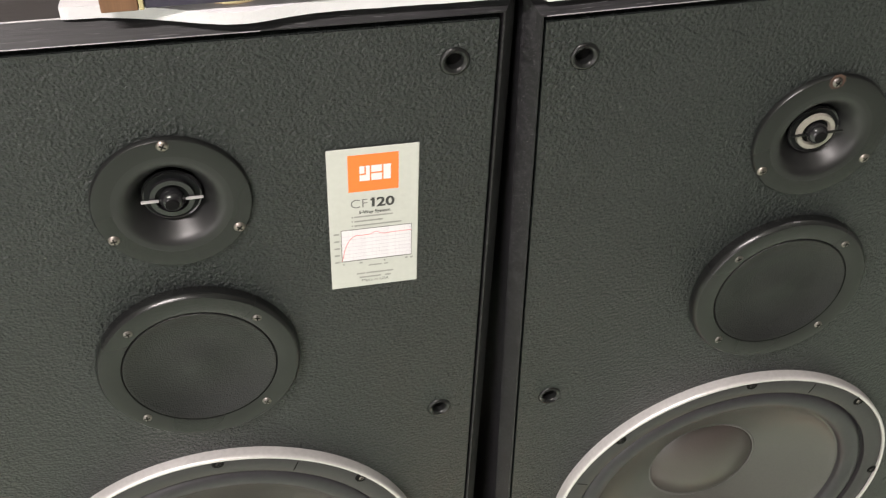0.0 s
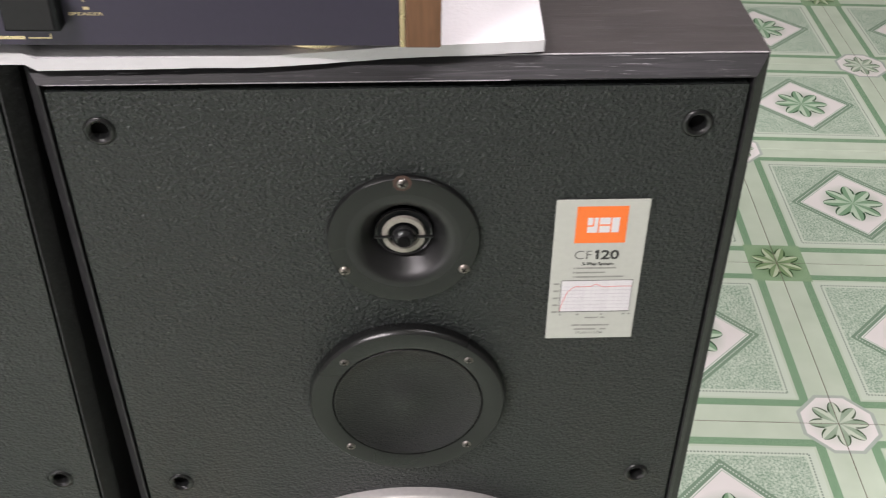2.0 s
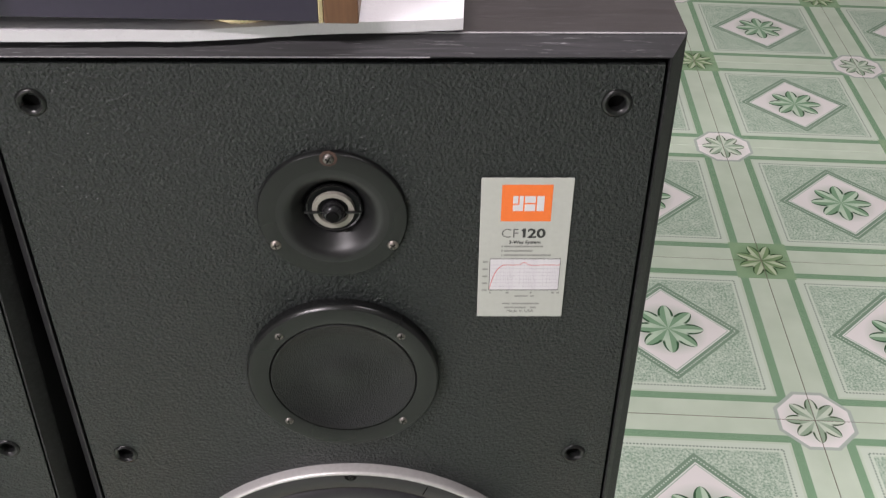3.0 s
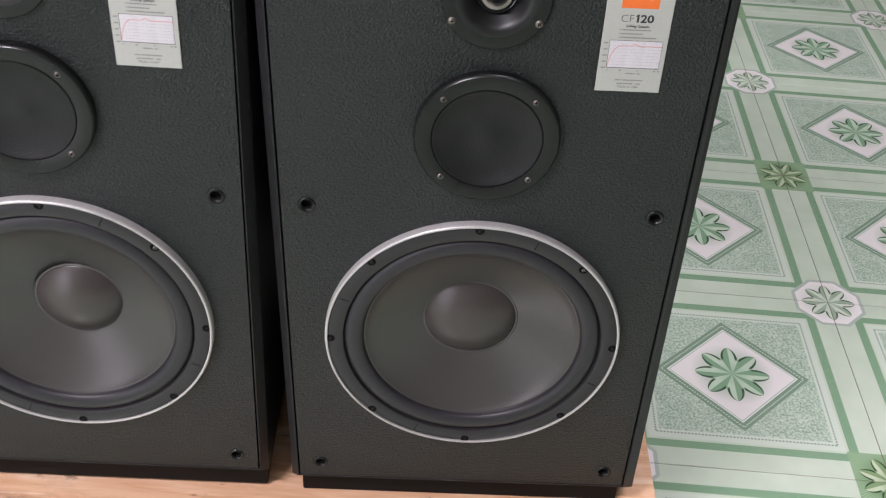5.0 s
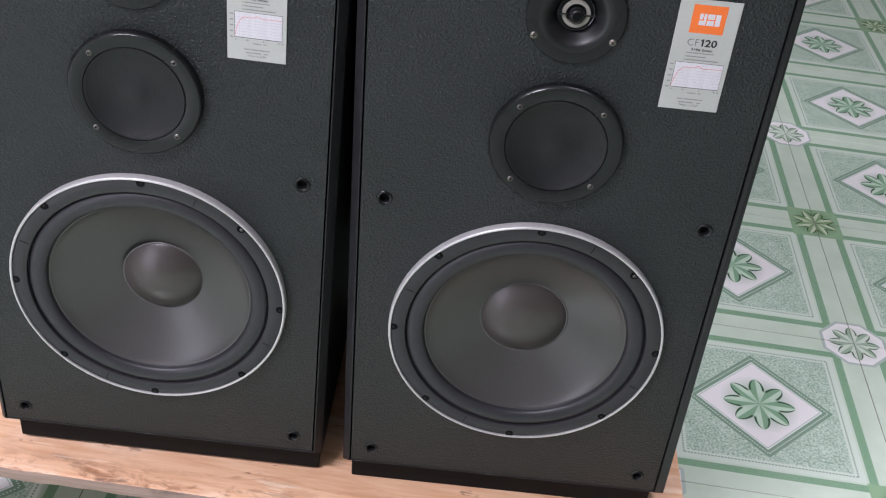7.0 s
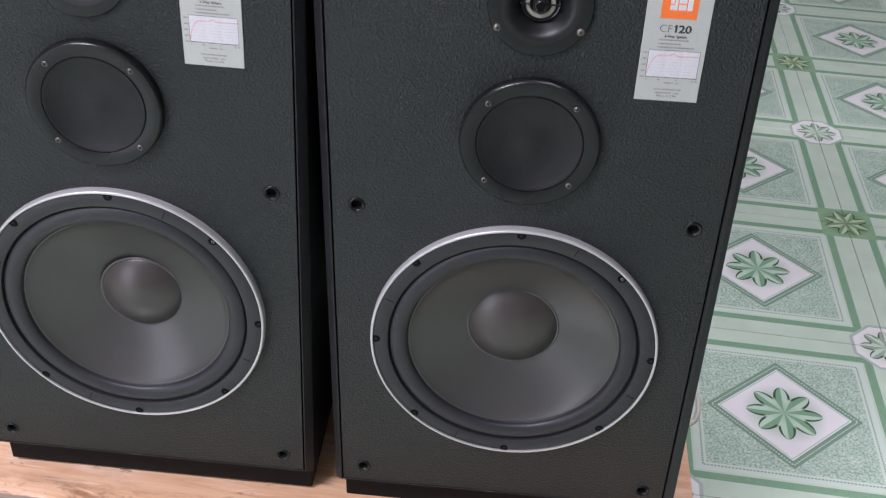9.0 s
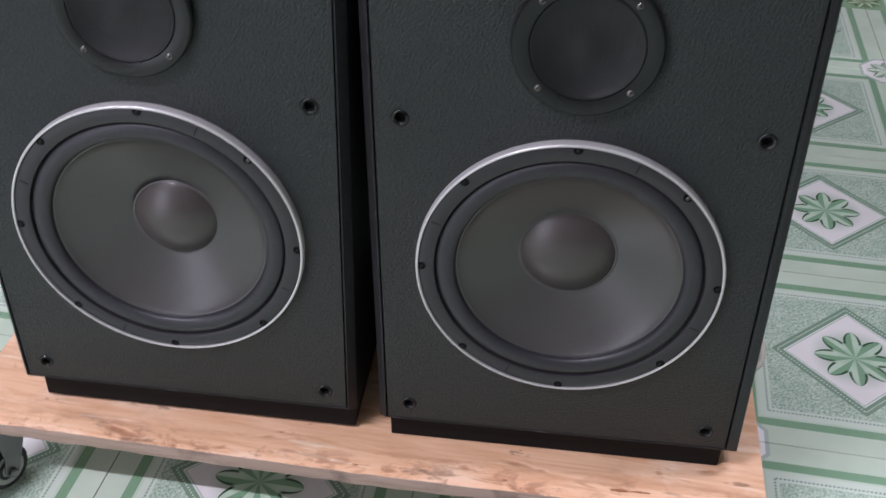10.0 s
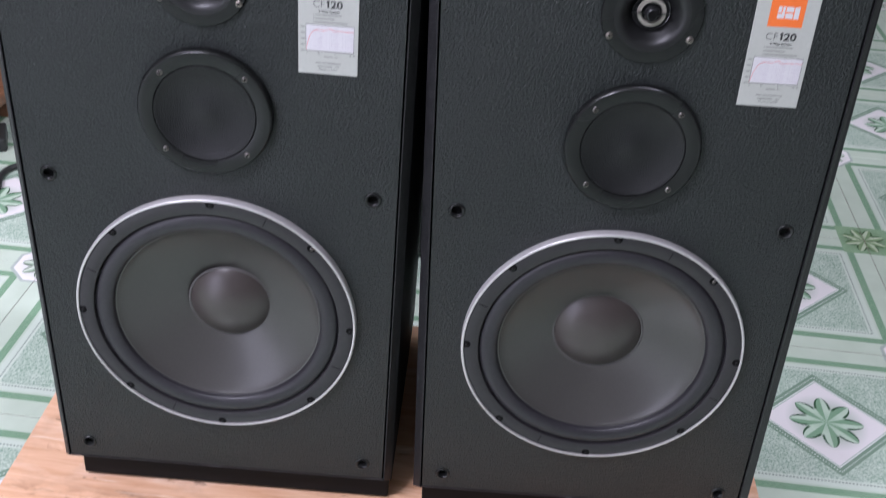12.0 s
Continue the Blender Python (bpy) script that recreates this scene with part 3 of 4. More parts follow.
    tw = part("tweeter_plate", lathe(prof, 96, (0, TWEETER)), SATIN, ob, "satin black plate with a shallow horn", smooth=35)
    flare = [(0.0350, -0.00355), (0.0322, -0.0035), (0.0302, -0.0032), (0.0284, -0.0024), (0.0266, -0.0009), (0.0248, 0.0012), (0.0230, 0.0036), (0.0212, 0.0060), (0.0196, 0.0082), (0.0182, 0.0100), (0.0166, 0.0120)]
    part("horn_flare", lathe(flare, 96, (0, TWEETER)), FLARE, tw, "smooth black horn flare", smooth=50)
    part("horn_throat", lathe([(0.0180, 0.0074), (0.0171, 0.0062), (0.0162, 0.0066), (0.0154, 0.0100)], 64, (0, TWEETER)), GLOSS, tw, smooth=50)
    part("diaphragm_ring", lathe([(0.0134, 0.0060), (0.0130, 0.0034), (0.0100, 0.0034), (0.0092, 0.0060)], 64, (0, TWEETER)), CREAM if tweeter_plug else GLOSS, tw, "cream ring round the dome" if tweeter_plug else "", smooth=40)
    part("dome", lathe([(0.0, 0.0060), (0.006, 0.0062), (0.0112, 0.0066), (0.0165, 0.0070)], 48, (0, TWEETER)), BLACK, tw, smooth=60)
    plug = [(0.0, -0.0028), (0.0020, -0.0034)] + [(0.0074 * math.sin(math.radians(a)), 0.0034 - 0.0074 * math.cos(math.radians(a))) for a in range(28, 150, 12)] + [(0.003, 0.0102)]
    part("phase_plug", lathe(plug, 48, (0, TWEETER)), GLOSS, tw, "glossy black phase plug", smooth=60)
    part("plug_recess", lathe([(0, -0.0036), (0.0034, -0.0035), (0.0041, -0.0028)], 24, (0, TWEETER)), HOLE, tw)
    for sx in (-1, 1):
        x0, x1 = sorted((sx * 0.0078, sx * 0.0180))
        part("bridge", box(x0, x1, 0.0012, 0.0034, TWEETER - 0.0004, TWEETER + 0.0004, 0.0001, 1), SATIN if tweeter_plug else BRIDGE, tw)
    for k in range(3):
        a = math.radians(90 + 120 * k)
        x, z = 0.0424 * math.cos(a), TWEETER + 0.0424 * math.sin(a)
        rusty = tweeter_plug and k == 0
        s = screw(x, z, -0.0036, 0.0036, SCREW_DARK if rusty else SCREW, tw, 0.5 + 0.9 * k, "tweeter_screw", "rusty cross-head screw")
        if rusty:
            part("rust_stain", lathe([(0.0036, -0.00372), (0.0053, -0.00372), (0.0056, -0.0036)], 9, (x, z + 0.0006)), RUST, s, "rust round the screw head")
    # specification label
    lift = 0.0009 if tweeter_plug else -0.0010
    x0, z0, x1, z1 = 0.0911, 0.2168 + lift, 0.1476, 0.3274 + lift
    at = lambda u, v: (x0 + u * (x1 - x0), z1 - v * (z1 - z0))
    plate = part("specification_label", box(x0, x1, -0.0011, -0.0003, z0, z1, 0.0003, 1), LABEL, ob, "grey paper label with an orange badge and response graph")
    rect = lambda u0, u1, v0, v1: (at(u0, 0)[0], at(u1, 0)[0], at(0, v1)[1], at(0, v0)[1])
    part("badge", bars([rect(0.225, 0.775, 0.043, 0.290)], -0.0012), ORANGE, plate, "orange badge")
    mark = [rect(0.350, 0.405, 0.118, 0.168), rect(0.350, 0.462, 0.178, 0.218), rect(0.420, 0.462, 0.118, 0.178), rect(0.478, 0.594, 0.118, 0.163), rect(0.478, 0.594, 0.173, 0.218), rect(0.610, 0.690, 0.118, 0.218)]
    part("badge_mark", bars(mark, -0.00128), WHITE, plate)
    y = -0.00122
    part("lettering", words("CF", 0.0098, *at(0.235, 0.404), y, -0.00009, 1.0), INK_GREY, plate)
    part("lettering", bars([rect(0.478, 0.510, 0.340, 0.404), rect(0.462, 0.480, 0.347, 0.359)], y), INK, plate)
    part("lettering", words("20", 0.0098, *at(0.530, 0.404), y, 0.00030, 1.16), INK, plate)
    part("lettering", words("3-Way System", 0.0034, *at(0.330, 0.447), y, 0.00010), INK, plate)
    lines = [rect(0.250, 0.265, 0.462, 0.473), rect(0.278, 0.715, 0.463, 0.473), rect(0.250, 0.265, 0.494, 0.505), rect(0.278, 0.600, 0.495, 0.505), rect(0.250, 0.265, 0.525, 0.536), rect(0.278, 0.810, 0.526, 0.536)]
    lines += [rect(0.29, 0.385, 0.891, 0.902), rect(0.40, 0.72, 0.891, 0.902), rect(0.32, 0.57, 0.922, 0.933), rect(0.62, 0.69, 0.922, 0.933)]
    lines += [rect(0.045, 0.105, v, v + 0.012) for v in (0.575, 0.628, 0.681, 0.733, 0.786)]
    lines += [rect(u, u + w, 0.806, 0.818) for u, w in ((0.135, 0.02), (0.325, 0.035), (0.605, 0.02), (0.855, 0.03), (0.915, 0.03))] + [rect(0.43, 0.585, 0.833, 0.843), rect(0.61, 0.655, 0.833, 0.843)]
    part("small_print", bars(lines, y), INK_LIGHT, plate)["kind"] = "stuff"
    part("lettering", words("Made in USA", 0.0034, *at(0.345, 0.964), y), INK_GREY, plate)
    chart = part("graph", bars([rect(0.128, 0.925, 0.558, 0.790)], y), WHITE, plate, "white response graph")
    grid = [rect(0.128, 0.925, v, v + 0.0030) for v in (0.602, 0.628, 0.655, 0.681, 0.708, 0.734, 0.761)]
    grid += [rect(0.128 + 0.797 * math.log10(k * d) / 3, 0.1295 + 0.797 * math.log10(k * d) / 3 + 0.0015, 0.558, 0.79) for d in (1, 10, 100) for k in (2, 3, 4, 5, 6, 7, 8, 9, 10)][:-1]
    part("graph_grid", bars(grid, y - 0.00004), INK_PALE, chart)["kind"] = "stuff"
    part("graph_axes", bars([rect(0.124, 0.132, 0.556, 0.793), rect(0.124, 0.929, 0.787, 0.793), rect(0.124, 0.929, 0.555, 0.559), rect(0.923, 0.929, 0.556, 0.793)], y - 0.00006), INK_GREY, chart)
    bm = bmesh.new()
    curve = lambda u: 0.602 + 0.186 * math.exp(-(u * 15) ** 1.1) - 0.018 * math.exp(-((u - 0.49) / 0.05) ** 2) - 0.006 * math.exp(-((u - 0.20) / 0.06) ** 2) + 0.004 * math.exp(-((u - 0.63) / 0.06) ** 2)
    last = None
    for k in range(61):
        u = k / 60
        x, z = at(0.130 + 0.793 * u, curve(u))
        xa, za = at(0.130 + 0.793 * (u - 0.004), curve(max(0.0, u - 0.004)))
        side = Vector((za - z, 0, x - xa)).normalized() * 0.00026
        pair = (bm.verts.new(Vector((x, y - 0.00012, z)) + side), bm.verts.new(Vector((x, y - 0.00012, z)) - side))
        if last:
            bm.faces.new((last[0], pair[0], pair[1], last[1]))
        last = pair
    part("response_curve", bm, RED, chart)
    return ob


RIGHT = pose(0.3642, -0.0078, 0.4942, 0, -0.90, 2.66)
LEFT = pose(-0.0592, -0.0295, 0.4983, 0, 0.95, 3.73)
loudspeaker(RIGHT, "black three-way floor loudspeaker without grille, standing on a wooden dolly", True, 0.0, 0.005)
loudspeaker(LEFT, "black three-way loudspeaker without grille, all-black tweeter, on wooden dolly", False, 0.0075, 0.0)


# ---- dolly ----
def dolly():
    ob = empty("dolly", pose(0, 0, 0), "bare pine board on four swivel casters, carrying the loudspeakers", "dolly")
    frame_m = pose(0.134, -0.0705, 0, 0, 0, 1.7)
    long, deep, thick = 0.963, 0.435, 0.020
    bm = box(-long / 2, long / 2, 0, deep, -thick, 0)
    bmesh.ops.subdivide_edges(bm, edges=[e for e in bm.edges if abs((e.verts[0].co - e.verts[1].co).x) > 0.5], cuts=40)
    bmesh.ops.bevel(bm, geom=[e for e in bm.edges if len(e.link_faces) == 2 and e.calc_face_angle(0) > 1], offset=0.0022, segments=2, profile=0.6, affect="EDGES")
    for f in bm.faces:
        f.material_index = 0 if f.normal.z > 0.7 else 1
    for v in bm.verts:
        x = v.co.x
        sag = 0.0152 * math.sqrt((x - 0.018) ** 2 + 0.03 ** 2)
        v.co.z += 0.1293 + sag + 0.0006 * noise.noise(v.co * 30)
        if v.co.y < 0.01 or v.co.y > deep - 0.01 or abs(x) > long / 2 - 0.01:
            v.co += Vector((0.0012 * noise.noise(v.co * 25), 0.0016 * noise.noise(v.co * 40 + Vector((5, 0, 0))), 0))
    bm.transform(frame_m)
    part("board", bm, (PINE, EDGE), ob, "worn bare pine board with dirty edges", smooth=30)

    def gouge(x, y, long_r, wide_r, seed):
        """A shallow torn patch in the board, darker than the sanded top."""
        pick = random.Random(seed)
        h = 0.1293 + 0.0152 * abs(x - 0.134 - 0.018) + 0.0009
        bm = bmesh.new()
        rim = []
        for k in range(16):
            a = 2 * math.pi * k / 16
            r = pick.uniform(0.6, 1.15)
            rim.append(bm.verts.new((x + long_r * r * math.cos(a), y + wide_r * r * math.sin(a) + 0.03 * long_r * r * math.cos(a), h)))
        mid = bm.verts.new((x, y, h - 0.0003))
        for k in range(16):
            bm.faces.new((mid, rim[k], rim[(k + 1) % 16]))
        part("gouge", bm, GOUGE, ob, "torn brown gouge in the board")

    for spot in ((0.451, -0.041, 0.013, 0.0024, 3), (0.474, -0.040, 0.013, 0.0013, 5), (0.321, -0.050, 0.004, 0.0015, 7), (0.147, -0.058, 0.005, 0.0012, 9)):
        gouge(*spot)

    def caster(x, y, turn, body, tyre, hub, pedal, label, fore=0.0):
        """A braked swivel caster; it rolls along its own -y, with the pedal in front."""
        m = frame_m @ pose(x, y, 0, 0, 0, turn)
        zt = 0.1293 - thick + 0.0152 * abs(x - 0.018) - 0.001

        def add(name, bm, mat, parent, label="", smooth=None):
            bm.transform(m)
            return part(name, bm, mat, parent, label, smooth)

        c = add("caster", box(-0.030, 0.030, -0.030, 0.030, zt - 0.003, zt, 0.001), body, ob, label)
        ring = lathe([(0.0, 0.0), (0.021, 0.0), (0.024, 0.004), (0.021, 0.010), (0.0, 0.010)], 32)
        ring.transform(Matrix.Translation((0, 0, zt - 0.003)) @ Matrix.Rotation(radians(-90), 4, "X"))
        add("swivel_ring", ring, body, c, smooth=40)
        for sx in (-1, 1):
            bm = bmesh.new()
            outline = [(-0.020 - 0.4 * fore, zt - 0.010), (0.028, zt - 0.010), (0.027, zt - 0.022), (0.010 - 0.5 * fore, 0.050), (0.001 - fore, 0.029), (-0.007 - fore, 0.023), (-0.016 - fore, 0.024), (-0.020 - fore, 0.033), (-0.014 - 0.7 * fore, 0.056)]
            a = [bm.verts.new((sx * 0.0165, y_, z_)) for y_, z_ in outline]
            b = [bm.verts.new((sx * 0.0192, y_, z_)) for y_, z_ in outline]
            bm.faces.new(a)
            bm.faces.new(b)
            for i in range(len(a)):
                j = (i + 1) % len(a)
                bm.faces.new((a[i], a[j], b[j], b[i]))
            bmesh.ops.recalc_face_normals(bm, faces=bm.faces[:])
            bmesh.ops.bevel(bm, geom=bm.edges[:], offset=0.0006, segments=1, affect="EDGES")
            add("fork_cheek", bm, body, c)
        add("fork_bridge", box(-0.0192, 0.0192, -0.030, 0.026, zt - 0.0128, zt - 0.0098, 0.0008), body, c)
        wheel = lathe([(0.0, -0.0130), (0.010, -0.0130), (0.018, -0.0115), (0.023, -0.0125), (0.0285, -0.0115), (0.0315, -0.0070), (0.0318, 0.0), (0.0315, 0.0070), (0.0285, 0.0115), (0.023, 0.0125), (0.018, 0.0115), (0.010, 0.0130), (0.0, 0.0130)], 40)
        turnx = Matrix.Translation((0, -0.010 - fore, 0.0318)) @ Matrix.Rotation(radians(90), 4, "Z")
        wheel.transform(turnx)
        wh = add("wheel", wheel, tyre, c, smooth=40)
        for sy in (-1, 1):
            disc = lathe([(0.0, sy * 0.0140), (0.008, sy * 0.0142), (0.012, sy * 0.0120), (0.016, sy * 0.0120), (0.021, sy * 0.0132), (0.0235, sy * 0.0112)], 32)
            disc.transform(turnx)
            add("wheel_hub", disc, hub, wh, smooth=40)
            nut = lathe([(0.0, sy * 0.0255), (0.0045, sy * 0.0255), (0.0066, sy * 0.0230), (0.0066, sy * 0.0190)], 6)
            nut.transform(turnx)
            add("axle_nut", nut, body, wh)
        # brake housing: a sloping ribbed front, closed sides, and a dark slot under the top lip
        bm = bmesh.new()
        side = [(-0.052, 0.026), (-0.058, 0.078), (-0.050, 0.084), (-0.026, 0.087), (-0.026, 0.060), (-0.040, 0.030)]
        a = [bm.verts.new((-0.0255, y_, z_)) for y_, z_ in side]
        b = [bm.verts.new((0.0255, y_, z_)) for y_, z_ in side]
        bm.faces.new(a)
        bm.faces.new(b)
        for i in range(len(side)):
            k = (i + 1) % len(side)
            bm.faces.new((a[i], a[k], b[k], b[i]))
        bmesh.ops.recalc_face_normals(bm, faces=bm.faces[:])
        bmesh.ops.bevel(bm, geom=bm.edges[:], offset=0.0022, segments=2, affect="EDGES")
        p = add("brake_pedal", bm, pedal, c, smooth=35)
        bm = box(-0.0225, 0.0225, -0.0010, 0.0010, 0.0, 0.0050, 0.0004, 1)
        bm.transform(Matrix.Translation((0, -0.0485, 0.0815)) @ Matrix.Rotation(radians(-38), 4, "X"))
        add("pedal_slot", bm, HOLE, p)
        bm = box(-0.0245, 0.0245, -0.018, 0.018, -0.0014, 0.0014, 0.0008)
        bm.transform(Matrix.Translation((0, -0.029, 0.0955)) @ Matrix.Rotation(radians(22), 4, "X"))
        add("pedal_lip", bm, pedal, p, smooth=35)
        for k in range(5):
            bm = box(-0.014, 0.014, -0.0008, 0.0008, 0.0, 0.0014, 0.0004, 1)
            z = 0.0570 + 0.0040 * k
            bm.transform(Matrix.Translation((0, -0.0522 - (z - 0.026) * 0.1154 - 0.0004, z)))
            add("pedal_rib", bm, pedal, p)

    caster(-0.450, 0.031, -24, STEEL_DARK, WHEEL_BLACK, WHEEL_GREY, PEDAL, "dull grey braked swivel caster with a black wheel")
    caster(0.441, 0.049, 26, ZINC, WHEEL_RED, WHEEL_GREY, ZINC, "shiny zinc-plated braked caster with a dark red wheel", 0.014)
    caster(-0.43, 0.385, 200, STEEL_DARK, WHEEL_BLACK, WHEEL_GREY, PEDAL, "dull grey swivel caster")
    caster(0.43, 0.385, 160, ZINC, WHEEL_RED, WHEEL_GREY, ZINC, "zinc-plated swivel caster")
    return ob


dolly()


# ---- foam sheet and amplifier on top ----
def top_height(x):
    """Height of the cabinet tops along x."""
    return 0.9168 - (x + 0.0592) * 0.0166 if x < 0.152 else 0.9127 + (x - 0.3642) * 0.0157


def front_line(x):
    """Where the cabinet fronts run along x."""
    return -0.0295 + (x + 0.0592) * 0.0525


def foam_sheet():
    bm = bmesh.new()
    x0, x1, nx, ny = -0.092, 0.4355, 90, 40
    thick = 0.0068
    grid = {}
    for i in range(nx + 1):
        for k in range(ny + 1):
            x = x0 + (x1 - x0) * i / nx
            hang = 0.0065 * (1 - math.exp(-((x - x0) / 0.055) ** 2)) * (1 - math.exp(-((x1 - x) / 0.115) ** 4)) + 0.005 * math.exp(-((x + 0.005) / 0.03) ** 2)
            s = 0.30 * (k / ny) ** 1.8 - hang
            y = front_line(x) + 0.006 + s
            drop = max(0.0, -s - 0.001)
            z = max(top_height(x), top_height(x + 0.012), top_height(x - 0.012)) + 0.0004 - 0.36 * drop
            z += 0.0012 * noise.noise(Vector((x * 18, s * 22, 3.0))) ** 2
            lift = max(0.0, (x - 0.36) / 0.074)
            z += 0.002 * lift * lift * math.exp(-((s / 0.05) ** 2))
            for up in (0, 1):
                wob = 0.0006 * noise.noise(Vector((x * 90, up * 7.0, 1.0))) if k == 0 else 0.0
                grid[i, k, up] = bm.verts.new((x + wob, y + wob, z + up * thick))
    for i in range(nx):
        for k in range(ny):
            bm.faces.new([grid[p] for p in ((i, k, 1), (i + 1, k, 1), (i + 1, k + 1, 1), (i, k + 1, 1))])
            bm.faces.new([grid[p] for p in ((i, k, 0), (i, k + 1, 0), (i + 1, k + 1, 0), (i + 1, k, 0))])
    for i in range(nx):
        for k in (0, ny):
            bm.faces.new([grid[p] for p in ((i, k, 0), (i + 1, k, 0), (i + 1, k, 1), (i, k, 1))])
    for k in range(ny):
        for i in (0, nx):
            bm.faces.new([grid[p] for p in ((i, k, 0), (i, k + 1, 0), (i, k + 1, 1), (i, k, 1))])
    bmesh.ops.recalc_face_normals(bm, faces=bm.faces[:])
    return tagged(part("foam_sheet", bm, FOAM, smooth=50), "thin white packing foam sheet draped over the loudspeaker tops", "packing foam")


foam_sheet()


def amplifier():
    """Hi-fi amplifier with walnut ends; x runs along its front from the left end, z from the underside of the panel."""
    m = pose(-0.0695, -0.0352, 0.9262, 0, 0, 2.7)
    ob = empty("amplifier", m, "black hi-fi amplifier with walnut side cheeks, on white foam", "amplifier")
    wide, high, deep = 0.4498, 0.150, 0.33
    part("front_panel", box(0.0215, wide - 0.0215, 0, 0.006, 0, high, 0.0006), PANEL, ob, "black anodised front panel")
    part("case", box(0.020, wide - 0.020, 0.0062, deep, 0.0015, high - 0.002, 0.001), METAL_BLACK, ob)
    for x in (0.0, wide - 0.0185):
        part("side_cheek", box(x, x + 0.0185, -0.002, deep, 0, high + 0.002, 0.0008), WALNUT, ob, "walnut side cheek")
    for x in (0.0187, wide - 0.0213):
        part("gold_edge", box(x, x + 0.0026, -0.0015, 0.006, 0, high, 0.0004), GOLD, ob, "gold trim strip")
    for x in (0.066, wide - 0.066):
        for y in (0.028, deep - 0.03):
            bm = lathe([(0.0, 0.0), (0.022, 0.0), (0.0235, 0.0015), (0.0235, 0.0046), (0.0, 0.0046)], 32)
            bm.transform(Matrix.Translation((x, y, -0.0048)) @ Matrix.Rotation(radians(90), 4, "X") @ Matrix.Diagonal((1, 1, -1, 1)))
            bmesh.ops.recalc_face_normals(bm, faces=bm.faces[:])
            part("foot", bm, GOLD, ob, "gold-rimmed foot", smooth=40)
    for x0, x1 in ((0.193, 0.215), (0.230, 0.258)):
        b = part("push_button", box(x0, x1, -0.0085, 0.001, 0.0115, 0.030, 0.0008), BLACK, ob, "black push button")
        part("button_face", box(x0 + 0.001, x1 - 0.003, -0.0090, -0.0084, 0.0128, 0.029, 0.0002, 1), METAL_BLACK, b)
    y = -0.0001
    part("panel_print", bars([(0.2685, 0.2715, 0.0198, 0.0214), (0.2690, 0.2697, 0.024, 0.031)], y), GOLD, ob)
    part("panel_lettering", words("SPEAKER", 0.0023, 0.2606, 0.0168, y - 0.0001, 0.00002, 1.95), GOLD, ob, "gold lettering")
    part("panel_print", bars([(0.205, 0.218, 0.0038, 0.0045), (0.2195, 0.236, 0.0034, 0.0052), (0.238, 0.2495, 0.0038, 0.0045), (0.205, 0.2056, 0.0038, 0.0065), (0.249, 0.2495, 0.0038, 0.0065)], y), GOLD, ob)
    part("panel_print", bars([(0.172, 0.190, 0.0142, 0.0155), (0.179, 0.1825, 0.0162, 0.0176)], y), GOLD, ob)
    part("panel_print", bars([(0.081, 0.136, 0.0126, 0.0137), (0.081, 0.1315, 0.0104, 0.0115)], y), GOLD, ob)
    return ob


amplifier()


# ---- cables and the piece of furniture behind ----
def cable(name, points, radius, material, label):
    return tagged(part(name, tube(points, radius), material, smooth=60), label, "cable")


cable("pale_cable", [(0.60, 0.47, 0.004), (0.630, 0.462, 0.004), (0.652, 0.435, 0.004), (0.662, 0.395, 0.004), (0.655, 0.355, 0.004), (0.632, 0.335, 0.004), (0.60, 0.33, 0.004)], 0.004, CABLE_PALE, "pale beige cable looped on the tiled floor")
cable("black_cable", [(-0.60, 1.06, 0.007), (-0.74, 0.975, 0.007), (-0.817, 0.935, 0.007), (-0.830, 0.893, 0.007), (-0.815, 0.846, 0.007), (-0.814, 0.814, 0.007), (-0.830, 0.765, 0.007), (-0.88, 0.71, 0.007), (-1.02, 0.66, 0.007)], 0.007, CABLE_BLACK, "thick black power cable lying on the tiled floor")
cable("black_cable", [(-0.816, 0.822, 0.019), (-0.836, 0.831, 0.010), (-0.860, 0.845, 0.006), (-0.93, 0.862, 0.006), (-1.05, 0.88, 0.006), (-1.30, 0.86, 0.006)], 0.006, CABLE_BLACK, "black power cable branching over another on the tiled floor")


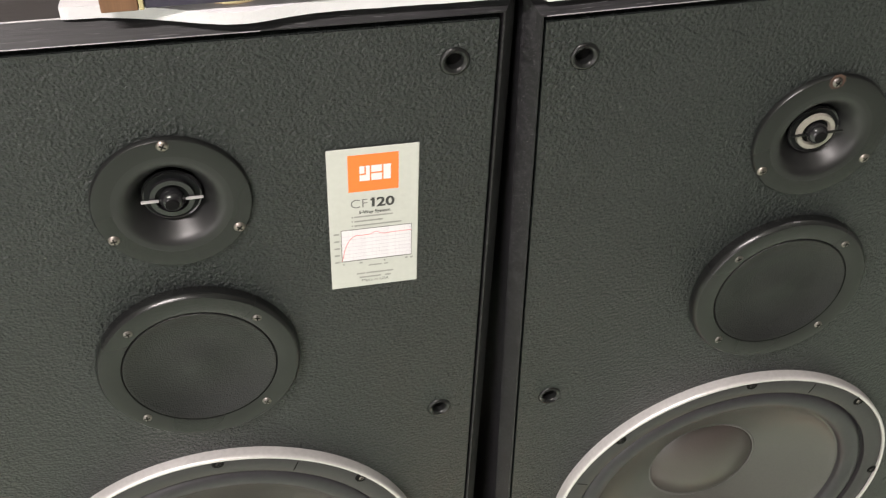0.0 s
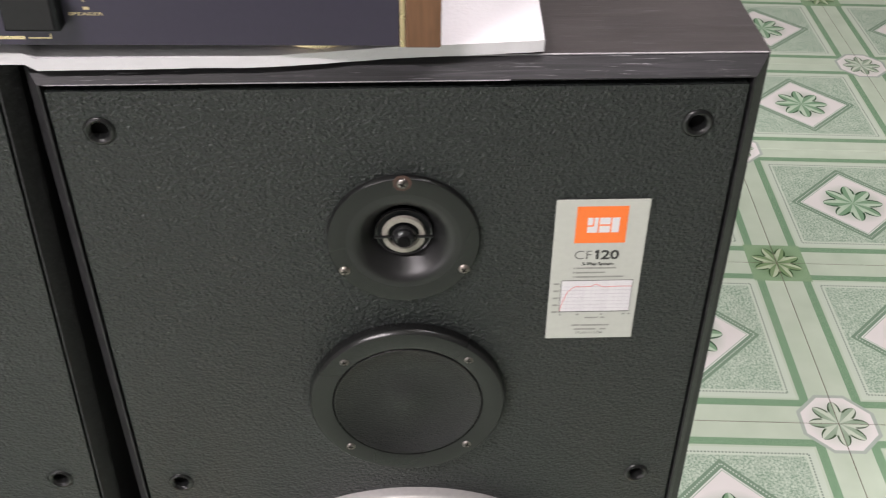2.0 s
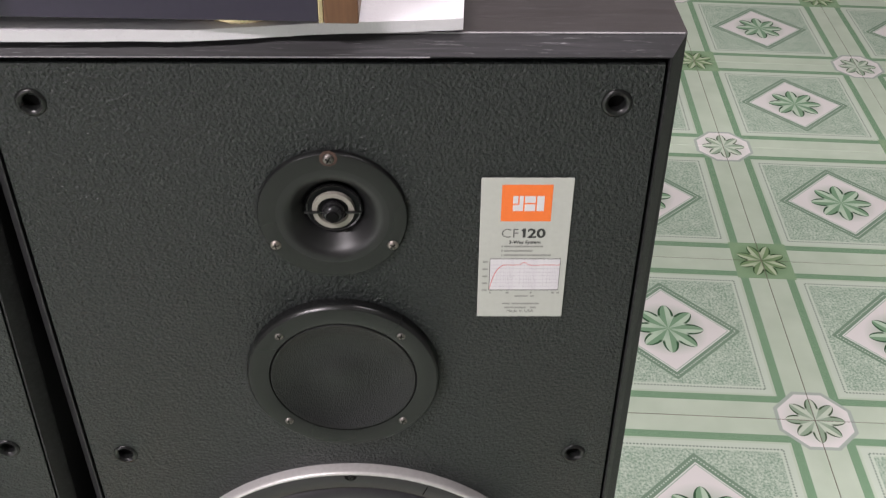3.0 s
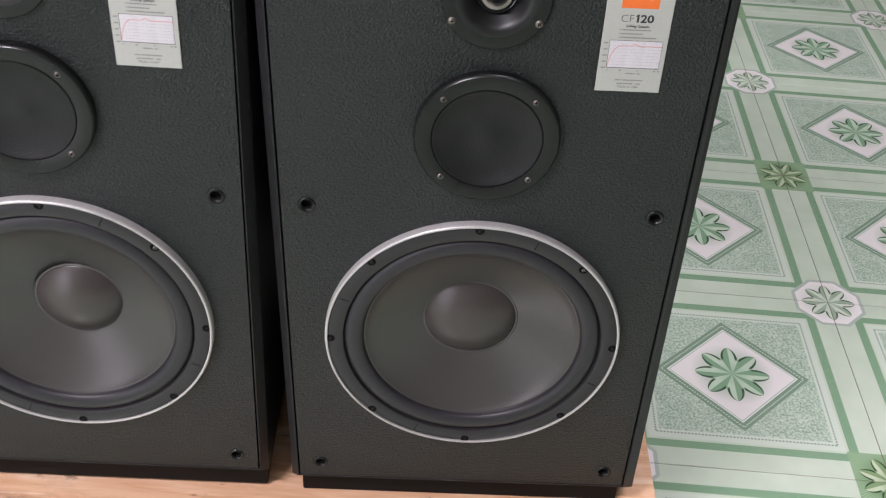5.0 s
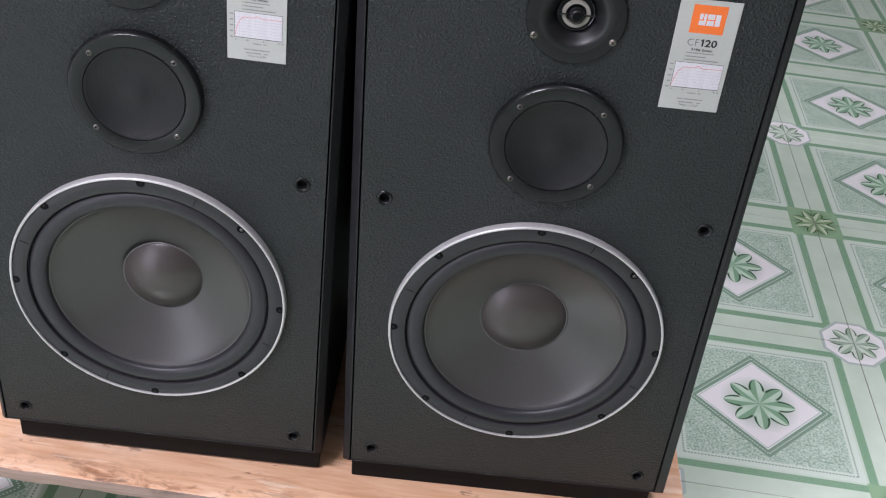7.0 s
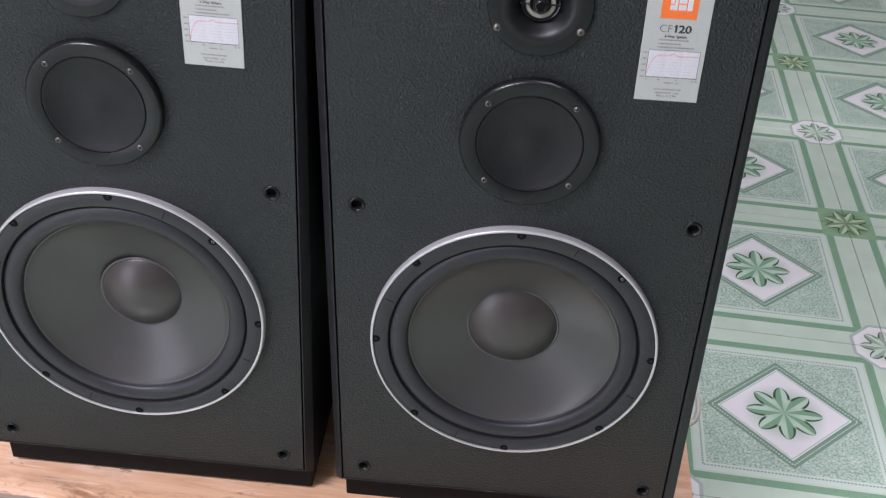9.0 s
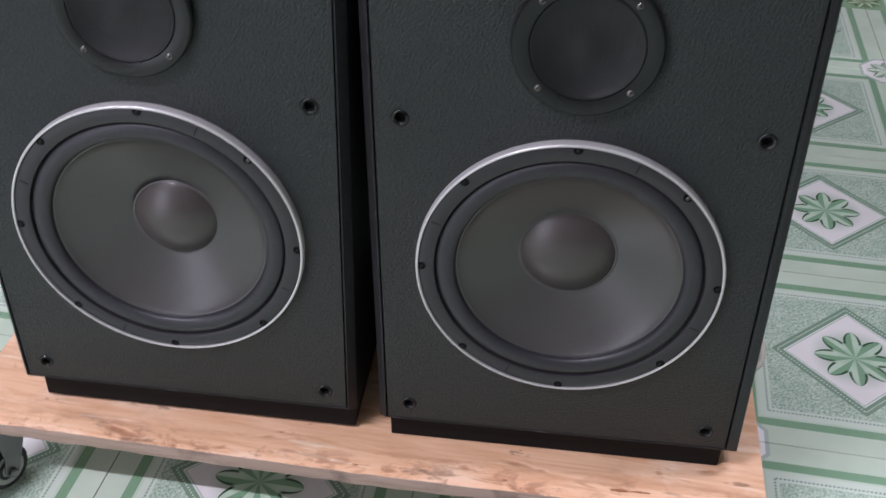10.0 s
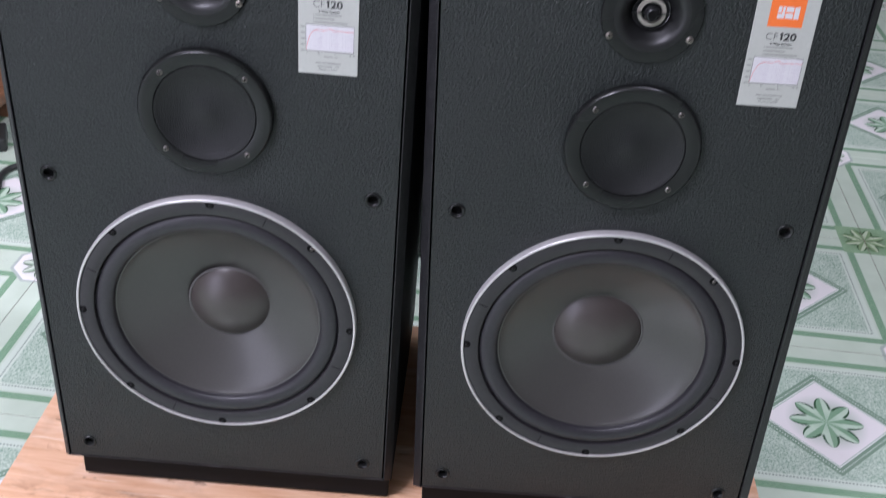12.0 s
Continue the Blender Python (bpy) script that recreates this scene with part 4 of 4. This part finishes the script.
def stool():
    """A low wooden stand with a shelf just over the floor, of which one corner shows."""
    ob = empty("wooden_stand", pose(-1.125, 1.05, 0, 0, 0, 0), "orange-brown wooden stand with a low shelf, on the tiled floor", "stand")
    for x in (-0.16, 0.16):
        for y in (-0.14, 0.14):
            part("leg", box(x - 0.022, x + 0.022, y - 0.022, y + 0.022, 0, 0.40, 0.003), BROWN, ob)
    part("shelf", box(-0.20, 0.20, -0.18, 0.18, 0.055, 0.080, 0.004), BROWN, ob)
    part("top", box(-0.20, 0.20, -0.18, 0.18, 0.40, 0.43, 0.004), BROWN, ob)
    return ob


stool()


def power_adapter():
    ob = empty("power_adapter", pose(-0.915, 1.035, 0, 0, 0, 25), "small black power adapter on the floor under a stand", "adapter")
    body = part("body", box(-0.028, 0.028, -0.045, 0.045, 0.0, 0.032, 0.005), CABLE_BLACK, ob)
    part("strain_relief", tube([(0, -0.044, 0.014), (0, -0.055, 0.012), (0.002, -0.064, 0.008)], 0.005), CABLE_BLACK, body, smooth=60)
    return ob


power_adapter()


def dark_backing():
    """An added black box behind the loudspeakers, darkening the slit it is seen through."""
    ob = empty("slit_backing", pose(0.15, 0.915, 0, 0, 0, 3), "tall black box added behind to darken the slit between the loudspeakers", "box")
    part("body", box(-0.21, 0.21, -0.16, 0.16, 0.012, 0.80, 0.006), METAL_BLACK, ob)
    for x in (-0.17, 0.17):
        for y in (-0.12, 0.12):
            part("foot", box(x - 0.018, x + 0.018, y - 0.018, y + 0.018, 0, 0.013, 0.003), WHEEL_BLACK, ob)
    return ob


dark_backing()

# ---- floor tiles ----
STEP, GAP = 0.4, 0.0011
tile_bm = box(-0.2 + GAP / 2, 0.2 - GAP / 2, -0.2 + GAP / 2, 0.2 - GAP / 2, -0.010, 0.0, 0.0007, 1)
tile_data = bpy.data.meshes.new("tile")
tile_bm.to_mesh(tile_data)
tile_bm.free()
tile_data.materials.append(TILE)
rng = random.Random(4)
for i in range(-7, 9):
    for k in range(-7, 11):
        ob = new("tile", tile_data)
        ob.parent = floor
        ob.matrix_local = pose(STEP * i - 0.0015, STEP * k, rng.uniform(-0.0003, 0.0003), 0, 0, 90 * ((i + k + 1) % 2))
